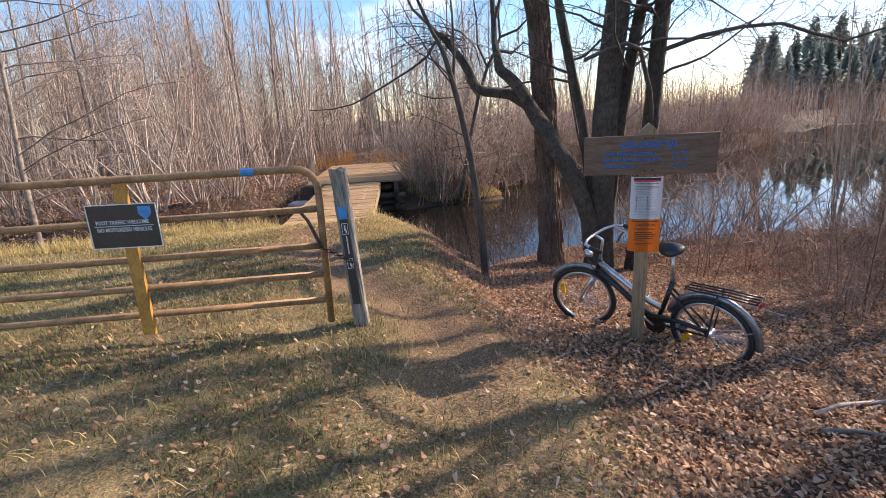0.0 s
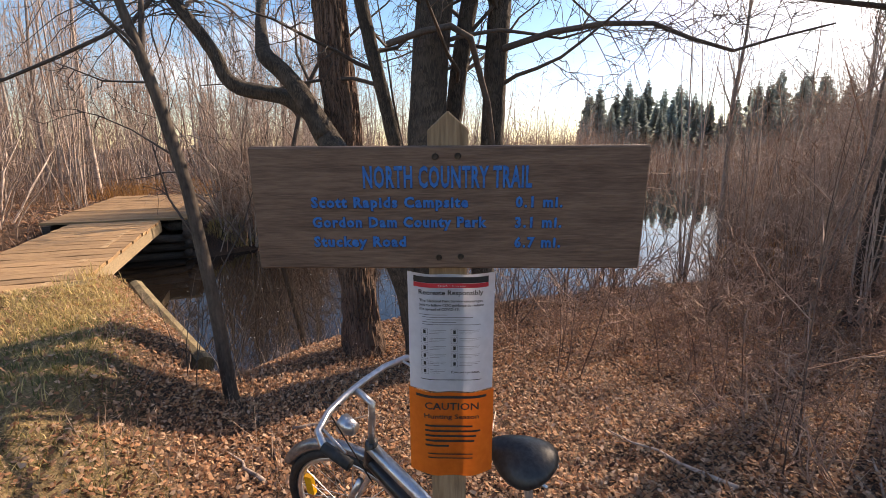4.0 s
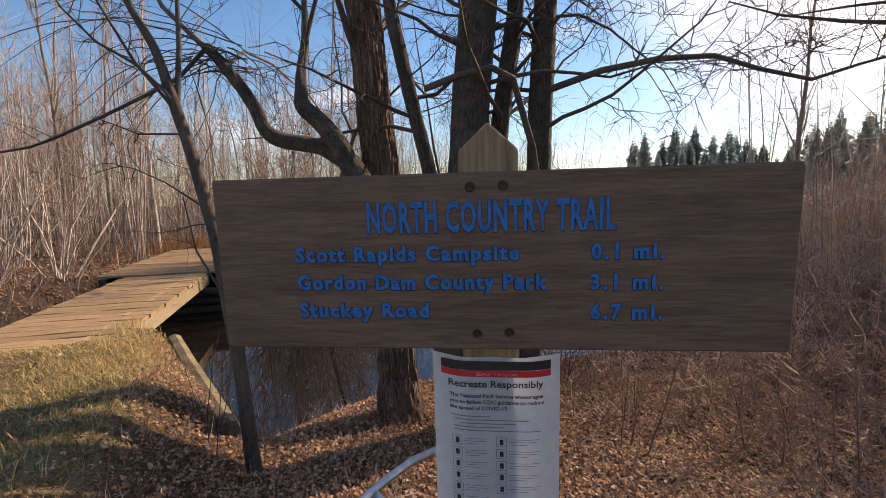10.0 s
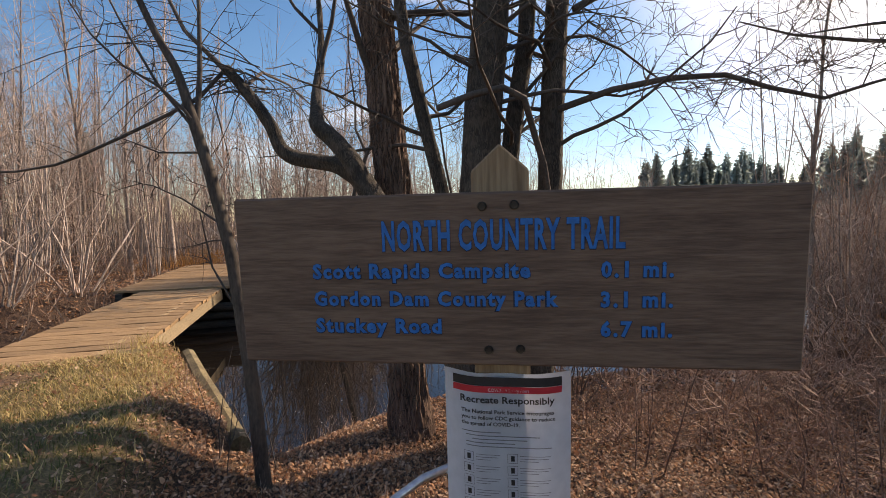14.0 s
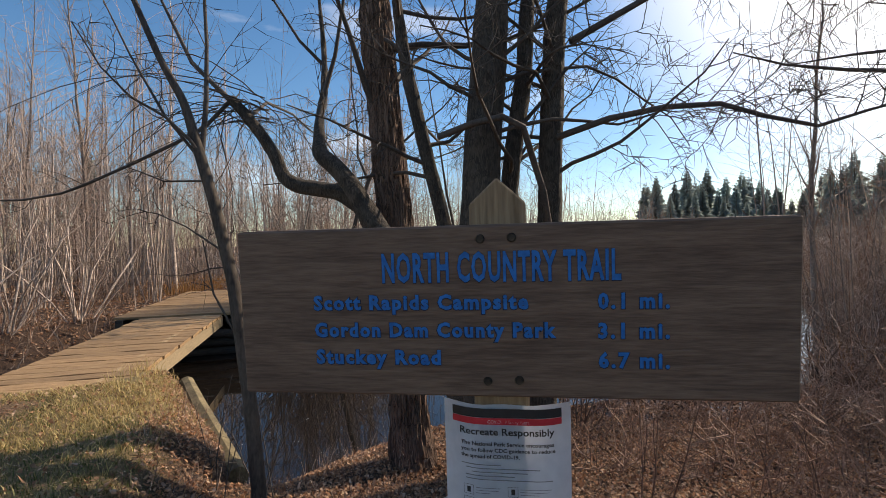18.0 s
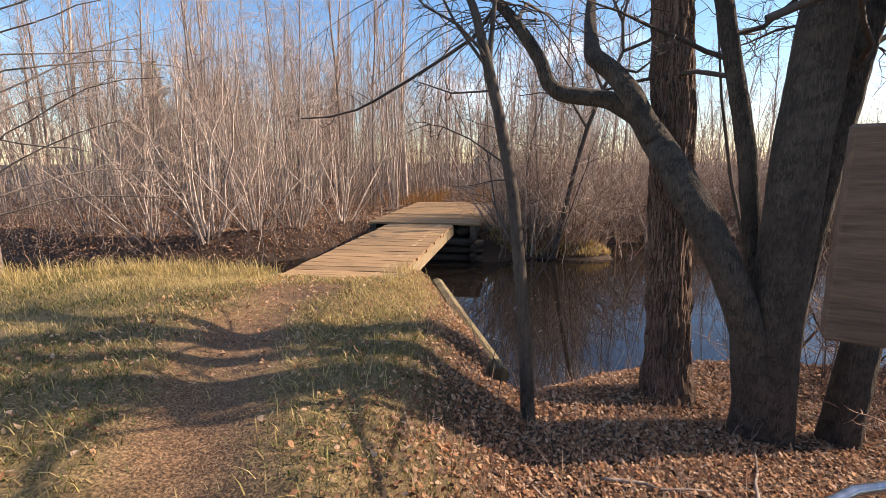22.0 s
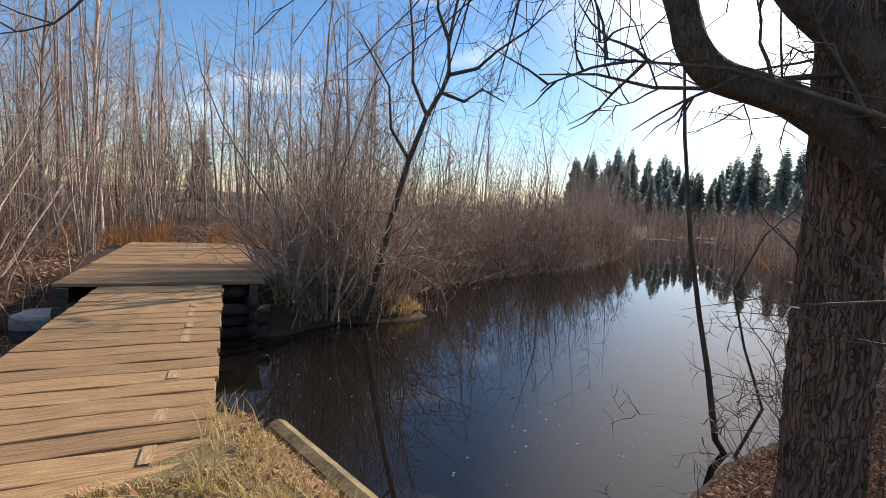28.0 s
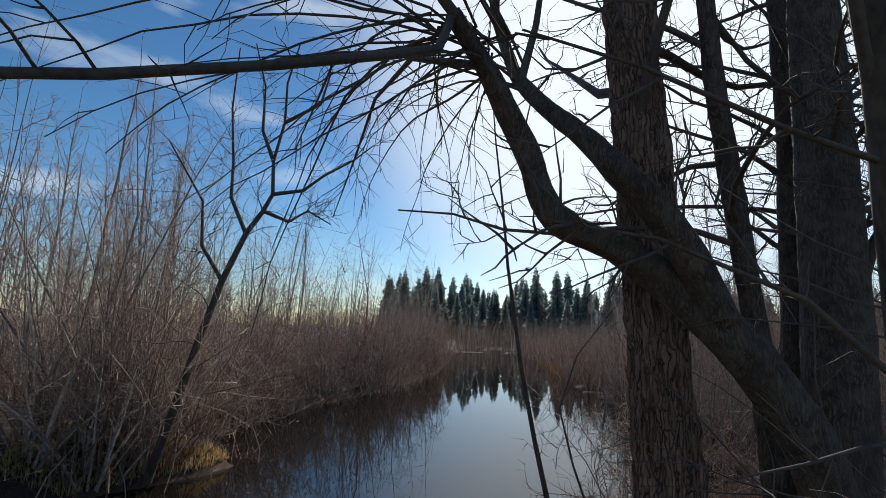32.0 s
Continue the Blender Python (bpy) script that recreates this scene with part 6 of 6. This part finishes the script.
scatter("rust_grass", 2600, (-8.5, -2.5, 17.6, 22), lambda x, y, rs: dry(x, y) & (np.abs(x + 4.9 + 0.19 * (y - 18)) > 0.5) & (rs.uniform(0, 1, len(x)) < np.exp(-np.abs(x + 4.9) / 1.3)),
        GRASS_RUST, blades(0.55, 0.008, 0.6), "rust-brown dead grass where the path leaves the bridge", "grass", 22)
scatter("island_moss", 6000, (-2.2, 0.9, 12.8, 15.0), lambda x, y, rs: dry(x, y), GRASS_DRY, blades(0.16, 0.006, 0.9), "yellowish dry grass tufts on the brushy island", "grass", 9)


scatter("needle_chaff", 60000, (-3.4, 3.2, 0.2, 7.0), lambda x, y, rs: dry(x, y) & ~on_deck(x, y), CHAFF, chaff, "fine straw and needle debris trodden into the ground", "debris", 23)

# ---- fine brush that nobody could count ----
BRUSH = island_mat("brush_stems", [(0.172, 0.0978, 0.0633), (0.598, 0.448, 0.345), (0.23, 0.127, 0.0828), (0.69, 0.552, 0.448), (0.092, 0.0517, 0.0356), (0.437, 0.253, 0.161), (0.149, 0.0897, 0.0633)], 0.85, 0.1)


def sprigs(tall, width, lean, k=4):
    """Crooked thin stems with a few side twigs each, as slivers."""
    def make(x, y, z, rs):
        n = len(x)
        ln = rs.uniform(0.35, 1.1, n) * tall
        a, tilt = rs.uniform(0, 2 * np.pi, n), np.abs(rs.normal(0, lean, n))
        d = np.stack([np.sin(tilt) * np.cos(a), np.sin(tilt) * np.sin(a), np.cos(tilt)], 1)
        b = rs.uniform(0, 2 * np.pi, n)
        side = np.stack([np.cos(b), np.sin(b), np.zeros(n)], 1)
        w = (width * rs.uniform(0.6, 1.4, n))[:, None]
        p0 = np.stack([x, y, z - 0.03], 1)
        p1 = p0 + d * (ln * 0.5)[:, None] + rs.normal(0, 0.035, (n, 3)) * ln[:, None]
        p2 = p1 + (d + rs.normal(0, 0.22, (n, 3)) + np.array([0, 0, 0.15])) * (ln * 0.5)[:, None]
        v = [p0 + side * w, p0 - side * w, p1 + side * w * 0.7, p1 - side * w * 0.7, p2]
        tri = [(0, 1, 3), (0, 3, 2), (2, 3, 4)]
        for j in range(k):
            t = rs.uniform(0.2, 1.0, n)[:, None]
            base_ = np.where(t < 0.5, p0 + (p1 - p0) * t * 2, p1 + (p2 - p1) * (t * 2 - 1))
            c = rs.uniform(0, 2 * np.pi, n)
            out_ = np.stack([np.cos(c), np.sin(c), rs.uniform(0.1, 1.0, n)], 1)
            tip = base_ + out_ * (ln * rs.uniform(0.1, 0.26, n))[:, None]
            s2 = np.stack([-np.sin(c), np.cos(c), np.full(n, 0.6)], 1) * w * 0.45
            v += [base_ + s2, base_ - s2, tip]
            q = 5 + 3 * j
            tri.append((q, q + 1, q + 2))
        v = np.stack(v, 1)
        i_ = (np.arange(n) * v.shape[1])[:, None, None]
        return v, (i_ + np.array(tri)[None]).reshape(-1, 3)
    return make


scatter("alder_thicket", 900, (-30, 0.5, 9, 24), lambda x, y, rs: (shore_distance(x, y) > 0.15) & ~((x > -2.2) & (y < 15.2)) & off_bridge(x, y) & (rs.uniform(0, 1, len(x)) < np.exp(-shore_distance(x, y) / 9)),
        BRUSH, sprigs(1.5, 0.008, 0.7, 5), "low leafless alder brush on the far bank", "brush", 11)
scatter("alder_thicket", 1500, (-34, 30, 22, 50), lambda x, y, rs: (shore_distance(x, y) > 0.3) & ((np.abs(x + 5.5) > 1.6) | (y > 30)) & (x < y * 0.8 - 1), BRUSH, sprigs(5.8, 0.022, 0.16, 8),
        "dense leafless woods behind the river", "brush", 12)
scatter("alder_thicket", 3600, (-1, 24, 13.5, 40), lambda x, y, rs: (shore_distance(x, y) > -0.15) & ~((x < 1) & (y < 15.2)) & (shore_distance(x, y) < 5) & (x < y * 0.8 - 3.5), BRUSH, sprigs(2.1, 0.013, 1.0, 7),
        "dense reddish alder brush along the river's far bank", "brush", 13)
scatter("alder_thicket", 1000, (5, 40, 3, 42), lambda x, y, rs: ((x > 7) | (y > 8.6)) & (shore_distance(x, y) > 0.1) & (shore_distance(x, y) < 9) & (y < 10 + (x - 4) * 1.1) & ((x > 5.4) | (y > 7.6)) & ((x > 8.2) | (y > 7.0)), BRUSH, sprigs(1.8, 0.007, 1.0, 6),
        "dense leafless brush along the near bank", "brush", 14)
scatter("alder_thicket", 5000, (14, 70, 34, 75), lambda x, y, rs: shore_distance(x, y) > 0.3, BRUSH, sprigs(3.8, 0.026, 0.2, 3), "distant leafless brush at the river bend", "brush", 15)
scatter("alder_thicket", 2400, (4, 36, 4, 28), lambda x, y, rs: (shore_distance(x, y) > 0.3) & (np.hypot(x + 1.48, y - 5.06) > 13.5) & (np.degrees(np.arctan2(x + 1.48, y - 5.06)) > 56) & (y < 10 + (x - 4) * 1.1), BRUSH, sprigs(5.0, 0.018, 0.35, 7),
        "dense leafless woods on the near bank", "brush", 19)
near_side = lambda x, y: (y < 10 + (x - 4) * 1.1) & (shore_distance(x, y) > 0.1)
bearing = lambda x, y: np.degrees(np.arctan2(x + 1.48, y - 5.06))
scatter("alder_thicket", 2600, (9, 34, 11, 36), lambda x, y, rs: near_side(x, y) & (shore_distance(x, y) < 4.5), BRUSH, sprigs(2.8, 0.014, 0.5, 7),
        "dense reddish alder brush where the river bends", "brush", 24)
scatter("alder_thicket", 300, (3.4, 11, 8.0, 13), lambda x, y, rs: near_side(x, y) & (bearing(x, y) > 52) & (bearing(x, y) < 60), BRUSH, sprigs(1.7, 0.006, 0.8, 7),
        "twiggy brush hanging over the near bank", "brush", 25)
scatter("alder_thicket", 220, (6.2, 15, 3, 13), lambda x, y, rs: near_side(x, y) & (np.hypot(x + 1.48, y - 5.06) > 8.5) & (bearing(x, y) > 58), BRUSH, sprigs(2.6, 0.008, 0.5, 7),
        "dense leafless brush above the leafy slope", "brush", 26)
scatter("dead_branches", 2600, (-2, 20, 12.4, 32), lambda x, y, rs: (shore_distance(x, y) > -0.35) & (shore_distance(x, y) < 0.7) & (x < y * 0.8 - 3.0), BRUSH, sprigs(1.5, 0.012, 1.5, 5),
        "tangled dead branches lying along the river's edge", "branches", 20)
scatter("dead_branches", 1500, (-16, -5.5, 8.4, 14), lambda x, y, rs: (shore_distance(x, y) > -0.25) & (shore_distance(x, y) < 2.5), BRUSH, sprigs(1.0, 0.008, 1.5, 4),
        "dead sticks and roots along the far bank", "branches", 21)
scatter("dead_weeds", 450, (1.8, 8.5, 1.6, 8.6), lambda x, y, rs: (shore_distance(x, y) > 0.15) & ((x > 2.6) | (y > 4.2)) & (rs.uniform(0, 1, len(x)) < 0.25 + 0.75 * smooth01((x - 2.5) / 2.5)), BRUSH, sprigs(0.7, 0.003, 1.2, 4),
        "low dead weeds and sticks on the leafy slope", "weeds", 16)
scatter("dead_weeds", 1500, (-0.9, 1.6, 4.0, 7.0), lambda x, y, rs: (shore_distance(x, y) > 0.1) & (grass_mask(x, y) < 0.7), BRUSH, sprigs(0.3, 0.002, 0.9, 3),
        "low dead weeds beside the trail", "weeds", 17)


def specks(x, y, z, rs):
    n = len(x)
    r_ = rs.uniform(0.003, 0.011, n)[:, None]
    a = np.linspace(0, 2 * np.pi, 7)[None, :6] + rs.uniform(0, 1, n)[:, None]
    v = np.stack([x[:, None] + r_ * np.cos(a), y[:, None] + r_ * np.sin(a) * 0.7, np.full((n, 6), WATER + 0.003)], 2)
    return v, np.concatenate([(np.arange(n) * 6)[:, None] + np.array([[0, q, q + 1]]) for q in range(1, 5)])


FOAM = island_mat("foam", [(0.5, 0.5, 0.48), (0.75, 0.75, 0.72)], 0.6, 0.0)
scatter("foam_specks", 170, (-1.8, 3.5, 7.2, 12.5), lambda x, y, rs: (shore_distance(x, y) < -0.25) & (wavy(x, y, 2.3, 1) > -0.1), FOAM, specks, "small white foam flecks drifting on dark water", "foam", 18)
